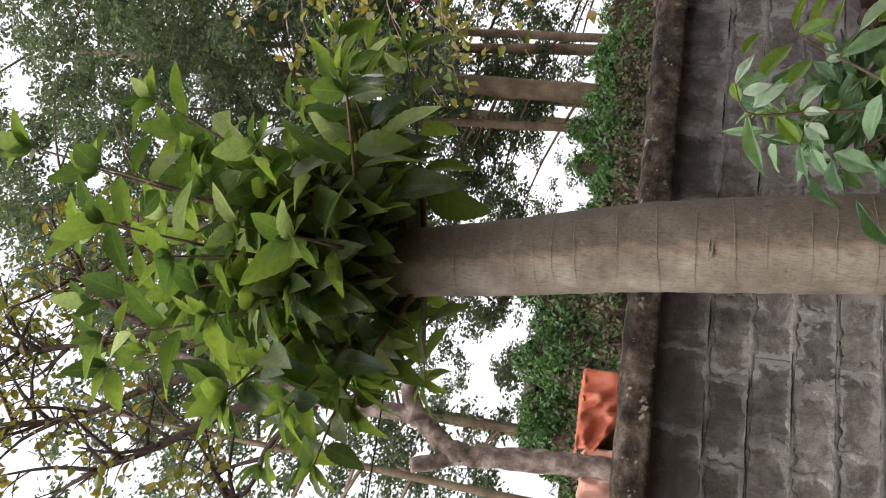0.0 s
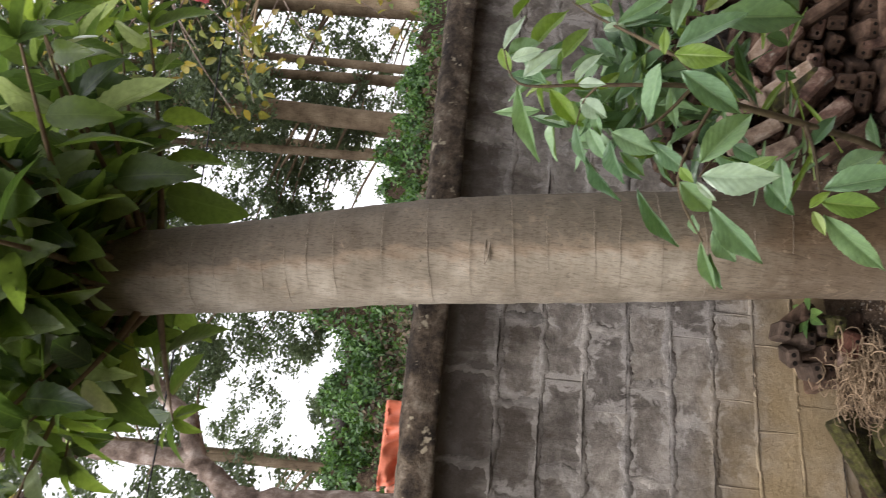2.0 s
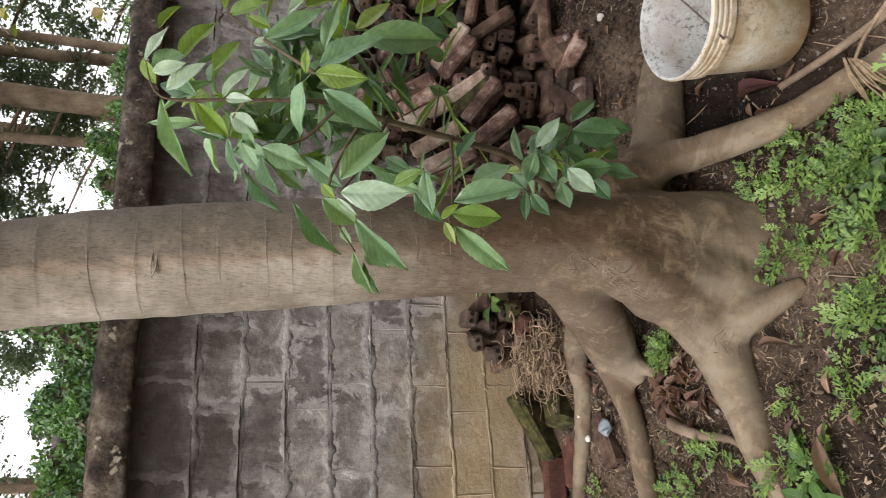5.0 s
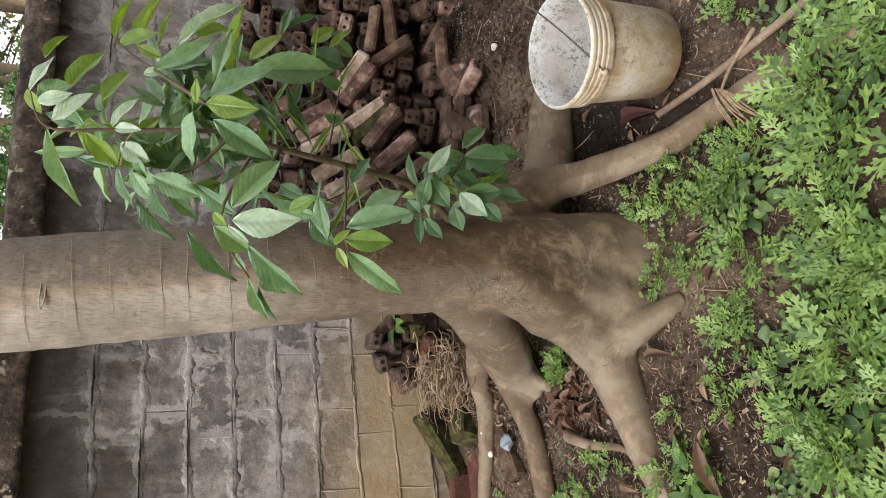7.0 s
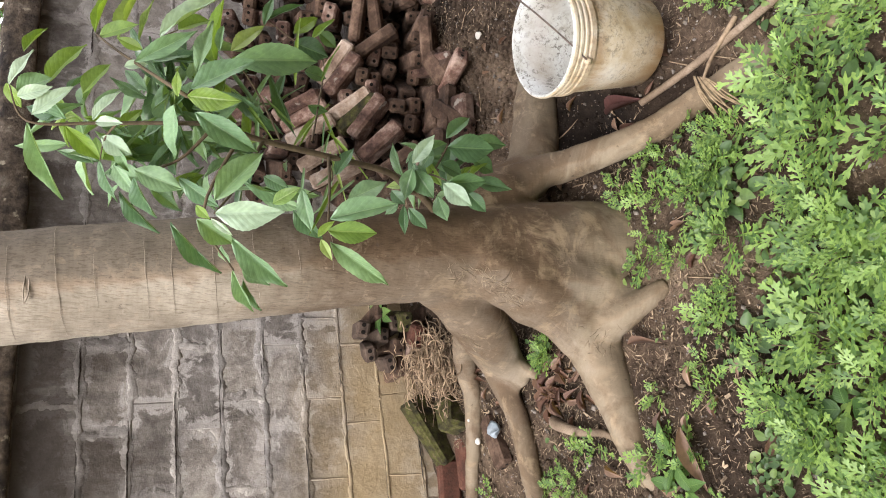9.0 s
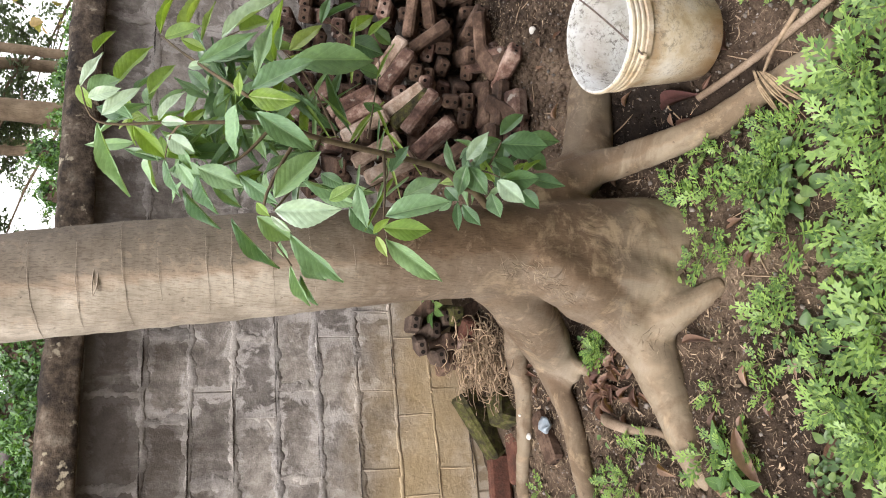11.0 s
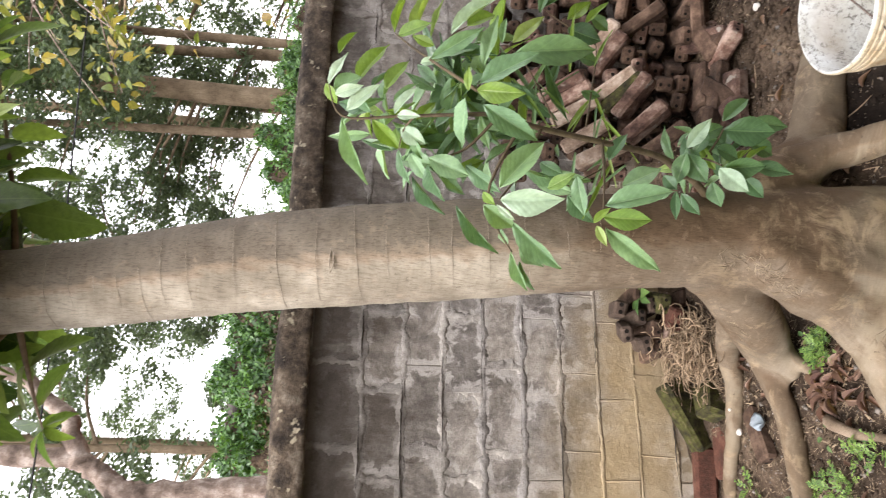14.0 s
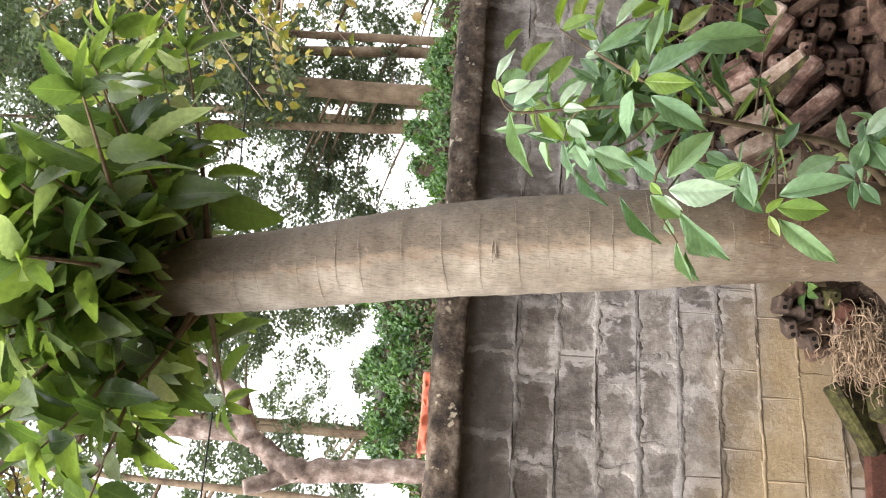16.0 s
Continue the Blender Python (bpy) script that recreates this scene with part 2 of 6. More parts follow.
def soil_material():
    m, nt, nd, lk, p = nodes_of("soil")
    pos = position(nd)
    a = noise_node(nd, lk, 4, 9, 0.7, pos)
    col = ramp(nd, lk, a, [(0.32, (0.030, 0.021, 0.015)), (0.5, (0.122, 0.087, 0.060)), (0.68, (0.29, 0.218, 0.155))])
    damp = ramp(nd, lk, noise_node(nd, lk, 1.9, 5, 0.6, pos), [(0.42, (1, 1, 1)), (0.58, (0, 0, 0))])
    col = mix(nd, lk, math_node(nd, lk, "MULTIPLY", damp, 0.6), col, (0.024, 0.016, 0.011))
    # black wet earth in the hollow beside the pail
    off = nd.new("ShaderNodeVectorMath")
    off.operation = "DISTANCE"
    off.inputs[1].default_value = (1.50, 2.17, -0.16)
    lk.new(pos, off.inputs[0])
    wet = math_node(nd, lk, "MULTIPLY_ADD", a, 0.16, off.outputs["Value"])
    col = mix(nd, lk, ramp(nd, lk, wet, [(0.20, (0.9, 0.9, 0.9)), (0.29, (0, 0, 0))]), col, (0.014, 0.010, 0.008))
    clod = noise_node(nd, lk, 45, 8, 0.75, pos)
    col = mix(nd, lk, 0.75, col, ramp(nd, lk, clod, [(0.32, (0.25, 0.23, 0.2)), (0.68, (1.25, 1.2, 1.15))]), "MULTIPLY")
    straw = nd.new("ShaderNodeTexVoronoi")
    straw.inputs["Scale"].default_value = 70
    lk.new(pos, straw.inputs["Vector"])
    bits = math_node(nd, lk, "LESS_THAN", straw.outputs["Distance"], 0.16)
    col = mix(nd, lk, math_node(nd, lk, "MULTIPLY", bits, 0.35), col, (0.36, 0.29, 0.20))
    lk.new(col, p.inputs["Base Color"])
    p.inputs["Roughness"].default_value = 0.95
    p.inputs["Specular IOR Level"].default_value = 0.2
    bump(nd, lk, p, clod, 1.0, 0.02)
    return m


def plastic_material(name, stops, brown, fleck):
    """Old white pail: yellowed, brown glaze under the rim and round the foot, spattered cement scraped into flecks."""
    m, nt, nd, lk, p = nodes_of(name)
    own = nd.new("ShaderNodeTexCoord").outputs["Object"]
    sep = nd.new("ShaderNodeSeparateXYZ")
    lk.new(own, sep.inputs[0])
    col = ramp(nd, lk, noise_node(nd, lk, 7, 7, 0.7, own), stops)
    h = math_node(nd, lk, "MULTIPLY_ADD", noise_node(nd, lk, 6, 5, 0.65, own), 0.10, sep.outputs[2])
    band = ramp(nd, lk, math_node(nd, lk, "MULTIPLY", h, 2.0), [(0.08, (1, 1, 1)), (0.30, (0.12, 0.12, 0.12)), (0.50, (0, 0, 0)), (0.60, (0.75, 0.75, 0.75)), (0.68, (0.5, 0.5, 0.5)), (0.74, (0, 0, 0))])
    runs = nd.new("ShaderNodeMapping")
    runs.inputs["Scale"].default_value = (26, 26, 5)
    lk.new(own, runs.inputs[0])
    drip = ramp(nd, lk, noise_node(nd, lk, 1.0, 7, 0.72, runs.outputs[0]), [(0.34, (0.25, 0.25, 0.25)), (0.52, (1, 1, 1))])
    col = mix(nd, lk, math_node(nd, lk, "MULTIPLY", math_node(nd, lk, "MULTIPLY", band, drip), brown), col, (0.25, 0.14, 0.05))
    scrape = nd.new("ShaderNodeMapping")
    scrape.inputs["Scale"].default_value = (70, 70, 75)
    lk.new(own, scrape.inputs[0])
    chips = ramp(nd, lk, noise_node(nd, lk, 1.0, 7, 0.8, scrape.outputs[0], 0.5), [(0.52, (0, 0, 0)), (0.57, (1, 1, 1))])
    patch = ramp(nd, lk, noise_node(nd, lk, 9, 3, 0.5, own), [(0.40, (0.12, 0.12, 0.12)), (0.56, (1, 1, 1))])
    col = mix(nd, lk, math_node(nd, lk, "MULTIPLY", math_node(nd, lk, "MULTIPLY", chips, patch), fleck), col, (0.085, 0.07, 0.055))
    dots = ramp(nd, lk, noise_node(nd, lk, 60, 2, 0.5, own), [(0.70, (0, 0, 0)), (0.74, (1, 1, 1))])
    col = mix(nd, lk, math_node(nd, lk, "MULTIPLY", dots, fleck * 0.8), col, (0.06, 0.05, 0.04))
    lk.new(col, p.inputs["Base Color"])
    p.inputs["Roughness"].default_value = 0.5
    bump(nd, lk, p, chips, 0.25, 0.002)
    return m


def tarp_material(name, dark, light):
    m, nt, nd, lk, p = nodes_of(name)
    pos = position(nd)
    n = noise_node(nd, lk, 6, 6, 0.6, pos)
    lk.new(ramp(nd, lk, n, [(0.3, dark), (0.7, light)]), p.inputs["Base Color"])
    p.inputs["Roughness"].default_value = 0.45
    bump(nd, lk, p, noise_node(nd, lk, 14, 4, 0.5, pos), 0.5, 0.02)
    return m


M_BLOCK = block_material("cement_block", [(0.37, (0.15, 0.134, 0.113)), (0.5, (0.295, 0.267, 0.23)), (0.63, (0.44, 0.405, 0.355))], (0.60, 0.56, 0.51), edges=True)
M_MORTAR = block_material("mortar", [(0.32, (0.25, 0.228, 0.20)), (0.5, (0.44, 0.41, 0.365)), (0.68, (0.64, 0.60, 0.545))], (0.62, 0.58, 0.525))
M_BLACKJOINT = speckled("blackened_mortar", [(0.35, (0.018, 0.014, 0.011)), (0.65, (0.06, 0.05, 0.04))], 40, 1.0)
M_CAP = speckled("coping_concrete", [(0.36, (0.038, 0.030, 0.024)), (0.47, (0.105, 0.08, 0.058)), (0.55, (0.20, 0.153, 0.108)), (0.66, (0.34, 0.285, 0.22))], 10, 0.95, 0.75, 85, 0.009, 1.0, spots=((0.44, 0.38, 0.27), 26, 0.64))
M_BARK = bark_material("smooth_bark", [(0.28, (0.175, 0.145, 0.105)), (0.5, (0.275, 0.237, 0.178)), (0.72, (0.42, 0.372, 0.295))], side_tone=(0.115, 0.09, 0.065))
M_SCAR = speckled("bark_scar", [(0.35, (0.20, 0.16, 0.115)), (0.55, (0.36, 0.30, 0.23)), (0.7, (0.46, 0.40, 0.32))], 60, 0.9, 0.3, 150, 0.002)
M_FRAY = speckled("frayed_bark", [(0.3, (0.09, 0.062, 0.038)), (0.5, (0.19, 0.145, 0.095)), (0.7, (0.33, 0.265, 0.18))], 40, 0.9, jitter=0.4, island=True)
M_ROOT = bark_material("root_bark", [(0.28, (0.12, 0.085, 0.056)), (0.5, (0.215, 0.16, 0.11)), (0.72, (0.34, 0.275, 0.205))])
M_FARBARK = bark_material("far_bark", [(0.3, (0.11, 0.08, 0.05)), (0.5, (0.22, 0.165, 0.105)), (0.7, (0.33, 0.26, 0.175))], scale=0.3)
M_GNARL = bark_material("gnarled_bark", [(0.36, (0.11, 0.08, 0.062)), (0.5, (0.24, 0.18, 0.142)), (0.64, (0.44, 0.37, 0.315))], scale=1.3)
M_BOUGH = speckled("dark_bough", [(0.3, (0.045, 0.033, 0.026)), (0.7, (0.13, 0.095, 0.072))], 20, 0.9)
M_TWIG = speckled("twig_bark", [(0.3, (0.10, 0.07, 0.045)), (0.7, (0.21, 0.15, 0.09))], 40, 0.85)
M_GREENTWIG = speckled("young_stem", [(0.3, (0.06, 0.04, 0.024)), (0.7, (0.13, 0.10, 0.055))], 40, 0.7)
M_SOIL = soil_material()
M_BRICK = speckled("fired_brick", [(0.34, (0.055, 0.030, 0.022)), (0.5, (0.19, 0.11, 0.08)), (0.64, (0.44, 0.32, 0.25))], 14, 0.95, 0.55, 110, 0.004, 0.8, jitter=0.4, spots=((0.34, 0.30, 0.25), 22, 0.62))
M_TANBRICK = speckled("tan_brick", [(0.32, (0.10, 0.062, 0.042)), (0.5, (0.32, 0.23, 0.165)), (0.66, (0.54, 0.44, 0.35))], 14, 0.95, 0.5, 110, 0.004, 0.8, jitter=0.25)
M_OLDBRICK = speckled("weathered_brick", [(0.30, (0.028, 0.017, 0.011)), (0.5, (0.092, 0.056, 0.037)), (0.70, (0.22, 0.145, 0.10))], 14, 0.95, 0.55, 110, 0.004, 0.8, jitter=0.35)
M_DARKBRICK = speckled("dark_red_brick", [(0.25, (0.05, 0.028, 0.02)), (0.5, (0.13, 0.055, 0.036)), (0.75, (0.22, 0.11, 0.075))], 14, 0.95, 0.6, 110, 0.004, 0.8)
M_GREYBRICK = speckled("dusty_brick", [(0.28, (0.04, 0.028, 0.021)), (0.5, (0.10, 0.07, 0.052)), (0.72, (0.18, 0.135, 0.10))], 14, 0.95, 0.55, 110, 0.004, 0.8)
# near-black colour stands in for the shade inside the core holes
M_HOLESHADE = speckled("hole_shade", [(0.3, (0.004, 0.003, 0.002)), (0.7, (0.010, 0.007, 0.005))], 60, 1.0)
M_MOSSBRICK = speckled("mossy_brick", [(0.32, (0.018, 0.016, 0.010)), (0.46, (0.05, 0.045, 0.018)), (0.56, (0.085, 0.085, 0.022)), (0.68, (0.15, 0.11, 0.075))], 26, 0.95, 0.5, 120, 0.006, 0.9)
M_PAIL = plastic_material("pail_plastic", [(0.36, (0.38, 0.29, 0.17)), (0.5, (0.53, 0.45, 0.32)), (0.64, (0.60, 0.56, 0.47))], 1.0, 0.5)
M_PAILIN = plastic_material("pail_lining", [(0.36, (0.40, 0.39, 0.34)), (0.5, (0.52, 0.53, 0.50)), (0.64, (0.60, 0.62, 0.61))], 0.4, 0.8)
M_WIRE = speckled("rusty_wire", [(0.3, (0.05, 0.04, 0.035)), (0.7, (0.14, 0.10, 0.08))], 80, 0.6)
M_CABLE = speckled("cable_sheath", [(0.3, (0.012, 0.012, 0.013)), (0.7, (0.03, 0.03, 0.03))], 30, 0.6)
M_TARP = tarp_material("tarpaulin", (0.50, 0.11, 0.05), (0.72, 0.22, 0.12))
M_TARP2 = tarp_material("faded_tarpaulin", (0.55, 0.25, 0.17), (0.70, 0.40, 0.30))
M_RAG = tarp_material("red_rag", (0.45, 0.05, 0.06), (0.62, 0.12, 0.13))
M_STRAW = speckled("straw", [(0.3, (0.19, 0.13, 0.08)), (0.7, (0.46, 0.345, 0.225))], 40, 0.9, jitter=0.45, island=True)
M_BAST = speckled("dry_bast", [(0.3, (0.15, 0.105, 0.06)), (0.7, (0.36, 0.27, 0.165))], 60, 0.85)
M_CHAFF = speckled("chaff", [(0.3, (0.11, 0.077, 0.05)), (0.7, (0.38, 0.29, 0.19))], 40, 0.95, jitter=0.6, island=True)
M_DRYLEAF = leafy("dry_leaf", [(0.085, 0.043, 0.03), (0.16, 0.085, 0.06), (0.27, 0.17, 0.12), (0.12, 0.055, 0.042), (0.33, 0.22, 0.16), (0.10, 0.05, 0.04)], 0.12, 0.6, vein=(0.30, 0.2, 0.13))
M_REDLEAF = leafy("red_dry_leaf", [(0.085, 0.036, 0.034), (0.10, 0.045, 0.04)], 0.1, 0.5, vein=(0.16, 0.08, 0.07))
M_VINE = leafy("dead_vine", [(0.07, 0.052, 0.034), (0.13, 0.095, 0.06), (0.19, 0.15, 0.10), (0.10, 0.10, 0.05)], 0.12, 0.7, island=True, veins=False)
M_CHALK = speckled("pale_scrap", [(0.3, (0.46, 0.43, 0.37)), (0.7, (0.70, 0.67, 0.60))], 30, 0.8)
M_BLUE = speckled("faded_plastic", [(0.3, (0.19, 0.24, 0.27)), (0.7, (0.34, 0.38, 0.41))], 30, 0.5)
M_STONE = speckled("grit", [(0.3, (0.12, 0.10, 0.08)), (0.7, (0.34, 0.30, 0.26))], 30, 0.95, 0.4, jitter=0.4, island=True)
M_ROOF = speckled("roof_sheet", [(0.3, (0.06, 0.05, 0.045)), (0.7, (0.13, 0.11, 0.10))], 8, 0.8)
# the last, palest tone is leaf sheen put into the colour
CROWN_TONES = [(0.040, 0.072, 0.030), (0.075, 0.122, 0.042), (0.140, 0.200, 0.058), (0.052, 0.088, 0.045), (0.095, 0.146, 0.044), (0.200, 0.270, 0.075), (0.115, 0.172, 0.048), (0.36, 0.42, 0.34)]
M_LEAF = leafy("broad_leaf", CROWN_TONES, 0.48, 0.30, vein=(0.16, 0.23, 0.08), through_tint=(1.95, 2.0, 0.95))
M_LEAFMASS = leafy("broad_leaf_mass", CROWN_TONES, 0.48, 0.30, vein=(0.16, 0.23, 0.08), island=True, through_tint=(1.95, 2.0, 0.95))
# pale copy of the crown leaf, with the sky's reflection painted into its colour
M_SHEENLEAF = leafy("sheen_leaf", [(0.40, 0.46, 0.40), (0.52, 0.57, 0.52), (0.34, 0.42, 0.35)], 0.12, 0.28, vein=(0.28, 0.36, 0.26))
SAP_TONES = [(0.10, 0.185, 0.098), (0.145, 0.25, 0.135), (0.20, 0.32, 0.18), (0.17, 0.28, 0.16), (0.23, 0.355, 0.20), (0.18, 0.29, 0.14)]
M_SAPLEAF = leafy("sapling_leaf", SAP_TONES, 0.16, 0.34, vein=(0.32, 0.43, 0.27))
M_OLDLEAF = leafy("mature_leaf", [(0.05, 0.105, 0.048), (0.075, 0.145, 0.065), (0.11, 0.195, 0.09), (0.065, 0.13, 0.07)], 0.16, 0.34, vein=(0.20, 0.31, 0.15))
M_YOUNGLEAF = leafy("young_leaf", [(0.15, 0.24, 0.04), (0.22, 0.33, 0.06), (0.18, 0.30, 0.08), (0.32, 0.40, 0.15)], 0.35, 0.4, vein=(0.40, 0.48, 0.22), through_tint=(1.7, 1.7, 0.6))
M_PALELEAF = leafy("pale_leaf", [(0.26, 0.36, 0.25), (0.35, 0.45, 0.34), (0.30, 0.40, 0.29), (0.40, 0.49, 0.39)], 0.15, 0.3, vein=(0.24, 0.36, 0.22))
M_WEED = leafy("weed_leaf", [(0.055, 0.115, 0.032), (0.11, 0.20, 0.05), (0.24, 0.35, 0.085), (0.08, 0.15, 0.045), (0.18, 0.29, 0.06)], 0.3, 0.6, island=True, veins=False)
M_WEEDTIP = leafy("weed_tip_leaf", [(0.18, 0.29, 0.07), (0.24, 0.36, 0.10), (0.20, 0.32, 0.10)], 0.3, 0.45, island=True, veins=False)
M_WEED2 = leafy("round_weed_leaf", [(0.048, 0.095, 0.034), (0.085, 0.15, 0.048), (0.17, 0.235, 0.068)], 0.22, 0.5, island=True, veins=False)
M_DOCK = leafy("dock_leaf", [(0.05, 0.11, 0.03), (0.09, 0.17, 0.045), (0.13, 0.22, 0.06)], 0.22, 0.45)
M_IVY = leafy("creeper_leaf", [(0.024, 0.062, 0.02), (0.065, 0.145, 0.04), (0.12, 0.24, 0.065)], 0.25, 0.45, island=True, veins=False)
# distance haze is painted into these greens: paler, greyer, bluer
M_FAR = leafy("far_leaf", [(0.085, 0.115, 0.075), (0.115, 0.155, 0.095), (0.155, 0.205, 0.12), (0.14, 0.18, 0.125)], 0.4, 0.5, island=True, veins=False, through_tint=(1.6, 1.7, 1.0))
M_YELLOW = leafy("yellowing_leaf", [(0.14, 0.20, 0.04), (0.32, 0.30, 0.06), (0.44, 0.35, 0.08), (0.12, 0.18, 0.04), (0.28, 0.19, 0.06), (0.20, 0.26, 0.05)], 0.35, 0.45, island=True, veins=False, through_tint=(1.4, 1.4, 0.9))


# ---- building helpers ----
def finish(name, bm, mat, smooth=True):
    me = bpy.data.meshes.new(name)
    bm.to_mesh(me)
    bm.free()
    me.materials.append(mat)
    if smooth:
        me.shade_smooth()
    return me


def part(name, bm, mat, parent, label="", smooth=True):
    ob = new(name, finish(name, bm, mat, smooth))
    ob.parent = parent
    if label:
        tagged(ob, label)
    return ob


def thing(name, at, label, category, group="", kind=""):
    ob = new(name)
    ob.empty_display_size = 0.05
    ob.location = at
    bpy.context.view_layer.update()
    return tagged(ob, label, category, group, kind)


def hang(ob, parent):
    """Parent ob, whose mesh is in world coordinates, under an empty that stands away from the origin."""
    ob.parent = parent
    ob.matrix_parent_inverse = Matrix.Translation(parent.location).inverted()
    return ob


def tube(bm, pts, radii, seg=10, flat=1.0, wob=0.0, seed=0):
    pts = [Vector(p) for p in pts]
    rings = []
    ref = None
    for i, p in enumerate(pts):
        d = (pts[min(i + 1, len(pts) - 1)] - pts[max(i - 1, 0)]).normalized()
        if ref is None:
            ref = d.orthogonal().normalized()
        ref = (ref - d * ref.dot(d)).normalized()
        side = d.cross(ref)
        ring = []
        for k in range(seg):
            a = 2 * math.pi * k / seg
            r = radii[i]
            if wob:
                r *= 1 + wob * noise.noise(Vector((math.cos(a) * 1.3, math.sin(a) * 1.3, i * 0.31 + seed)))
            ring.append(bm.verts.new(p + ref * (math.cos(a) * r) + side * (math.sin(a) * r * flat)))
        rings.append(ring)
    for a, b in zip(rings, rings[1:]):
        for k in range(seg):
            bm.faces.new((a[k], a[(k + 1) % seg], b[(k + 1) % seg], b[k]))
    bm.faces.new(rings[0][::-1])
    bm.faces.new(rings[-1])


def smooth_path(pts, n):
    """Catmull-Rom through pts (each a tuple of any length), n steps a span."""
    pts = [np.array(p, float) for p in pts]
    out = []
    for i in range(len(pts) - 1):
        p0, p1, p2, p3 = pts[max(i - 1, 0)], pts[i], pts[i + 1], pts[min(i + 2, len(pts) - 1)]
        for k in range(n):
            t = k / n
            out.append(0.5 * (2 * p1 + (p2 - p0) * t + (2 * p0 - 5 * p1 + 4 * p2 - p3) * t * t + (3 * p1 - p0 - 3 * p2 + p3) * t ** 3))
    out.append(pts[-1])
    return out


def limb(bm, pts, n=6, seg=12, flat=1.0, wob=0.0, seed=0):
    """Tube through (x, y, z, r) points."""
    path = smooth_path(pts, n)
    tube(bm, [p[:3] for p in path], [max(p[3], 0.0008) for p in path], seg, flat, wob, seed)


def box(bm, size, m=Matrix(), bevel=0.0, wob=0.0, seed=0):
    made = bmesh.ops.create_cube(bm, size=1, matrix=m @ Matrix.Diagonal((*size, 1)))["verts"]
    if bevel:
        edges = {e for v in made for e in v.link_edges}
        made = bmesh.ops.bevel(bm, geom=list(edges), offset=bevel, segments=1, affect="EDGES")["verts"]
    if wob:
        for v in made:
            v.co += Vector(noise.noise_vector(v.co * 17 + Vector((seed, 0, 0)))) * wob




def leaf_shape(width=0.38, fold=0.10, droop=0.18, twist=0.0, rows=7, toothed=0.0, belly=0.85, point=1.08):
    """Leaf of length 1 along +y, face up: vertices, quads and uv."""
    vs, fs, uv = [], [], []
    for i in range(rows + 1):
        s = i / rows
        w = width * 0.5 * math.sin(math.pi * s ** belly) ** point * (1.04 - 0.3 * s ** 3) if 0 < i < rows else 0.01
        if toothed and 0 < i < rows:
            w *= 1 + toothed * (1 if i % 2 else -1)
        for k, u in enumerate((-1, -0.5, 0, 0.5, 1)):
            ripple = 0.012 * math.sin(9 * s + 2 * u) * abs(u)
            vs.append((u * w + twist * s * s, s, fold * abs(u) * w * 2 - droop * s * s + ripple))
            uv.append((0.5 + u * 0.5, s))
    for i in range(rows):
        for k in range(4):
            a = i * 5 + k
            fs.append((a, a + 1, a + 6, a + 5))
    return np.array(vs), fs, np.array(uv)


def lobed_shape(pairs=4, seed=0, broad=1.0):
    """Feathery cut leaf of length 1: a narrow midrib and lobes that end in two or three teeth."""
    vs, fs, uv = [], [], []
    rg = random.Random(seed)

    def blade(x, y, a, length, w, rise, z0=0.0):
        b = len(vs)
        dx, dy = math.sin(a), math.cos(a)
        for s, ww in ((0, 0.45), (0.62, 1.0), (1, 0.12)):
            for u in (-1, 1):
                yy = y + dy * length * s - dx * u * w * ww
                vs.append((x + dx * length * s + dy * u * w * ww, yy, z0 + rise * s - 0.34 * yy * yy))
                uv.append((0.5 + u * 0.5, s))
        fs.extend([(b, b + 1, b + 3, b + 2), (b + 2, b + 3, b + 5, b + 4)])

    blade(0, 0, 0, 0.55, 0.022, 0)
    blade(0, 0.3, 0, 0.5, 0.034, 0.0)
    for k in range(pairs + 1):
        y = 0.24 + 0.56 * k / pairs
        ln = (0.16, 0.27, 0.31, 0.26, 0.20, 0.15)[min(k, 5)]
        for sd in ((-1, 1) if k < pairs else (0,)):
            a = sd * rg.uniform(0.75, 1.0)
            n = ln * rg.uniform(0.85, 1.15) * (1.2 if sd == 0 else 1)
            up = rg.uniform(0.0, 0.10)
            blade(0, y, a, n, 0.036 * broad, up)
            cx, cy = math.sin(a) * n * 0.42, y + math.cos(a) * n * 0.42
            for q in (0.62, -0.62):
                blade(cx, cy, a + q, n * rg.uniform(0.42, 0.6), 0.027 * broad, up * 0.5, up * 0.4)
    return np.array(vs), fs, np.array(uv)


def quad_shape(w=0.6):
    """Small pointed leaf of four faces."""
    vs = [(0, 0, 0), (-w / 2, 0.45, 0.08), (0, 0.5, 0), (w / 2, 0.45, 0.08), (0, 1, -0.1)]
    return np.array(vs), [(0, 2, 1), (0, 3, 2), (1, 2, 4), (2, 3, 4)], np.array([(0.5, 0), (0, 0.5), (0.5, 0.5), (1, 0.5), (0.5, 1)])


def sliver_shape():
    """Smallest leaf: one bent diamond."""
    return np.array([(0, 0, 0), (-0.26, 0.5, 0.06), (0, 1, -0.06), (0.26, 0.45, 0.06)]), [(0, 3, 2, 1)], np.array([(0.5, 0), (0, 0.5), (0.5, 1), (1, 0.5)])


def aim(at, direction, normal, size):
    """Matrix that lays a leaf of length 1 from at along direction, its face towards normal."""
    d = Vector(direction).normalized()
    n = Vector(normal)
    x = d.cross(n)
    if x.length < 1e-4:
        x = d.orthogonal()
    x.normalize()
    n = x.cross(d)
    m = Matrix((x, d, n)).transposed().to_4x4()
    return Matrix.Translation(at) @ m @ Matrix.Diagonal((size, size, size, 1))


def shape_mesh(name, shape, mat, smooth=True):
    return scatter_mesh(name, [(shape, [Matrix()])], mat, smooth)


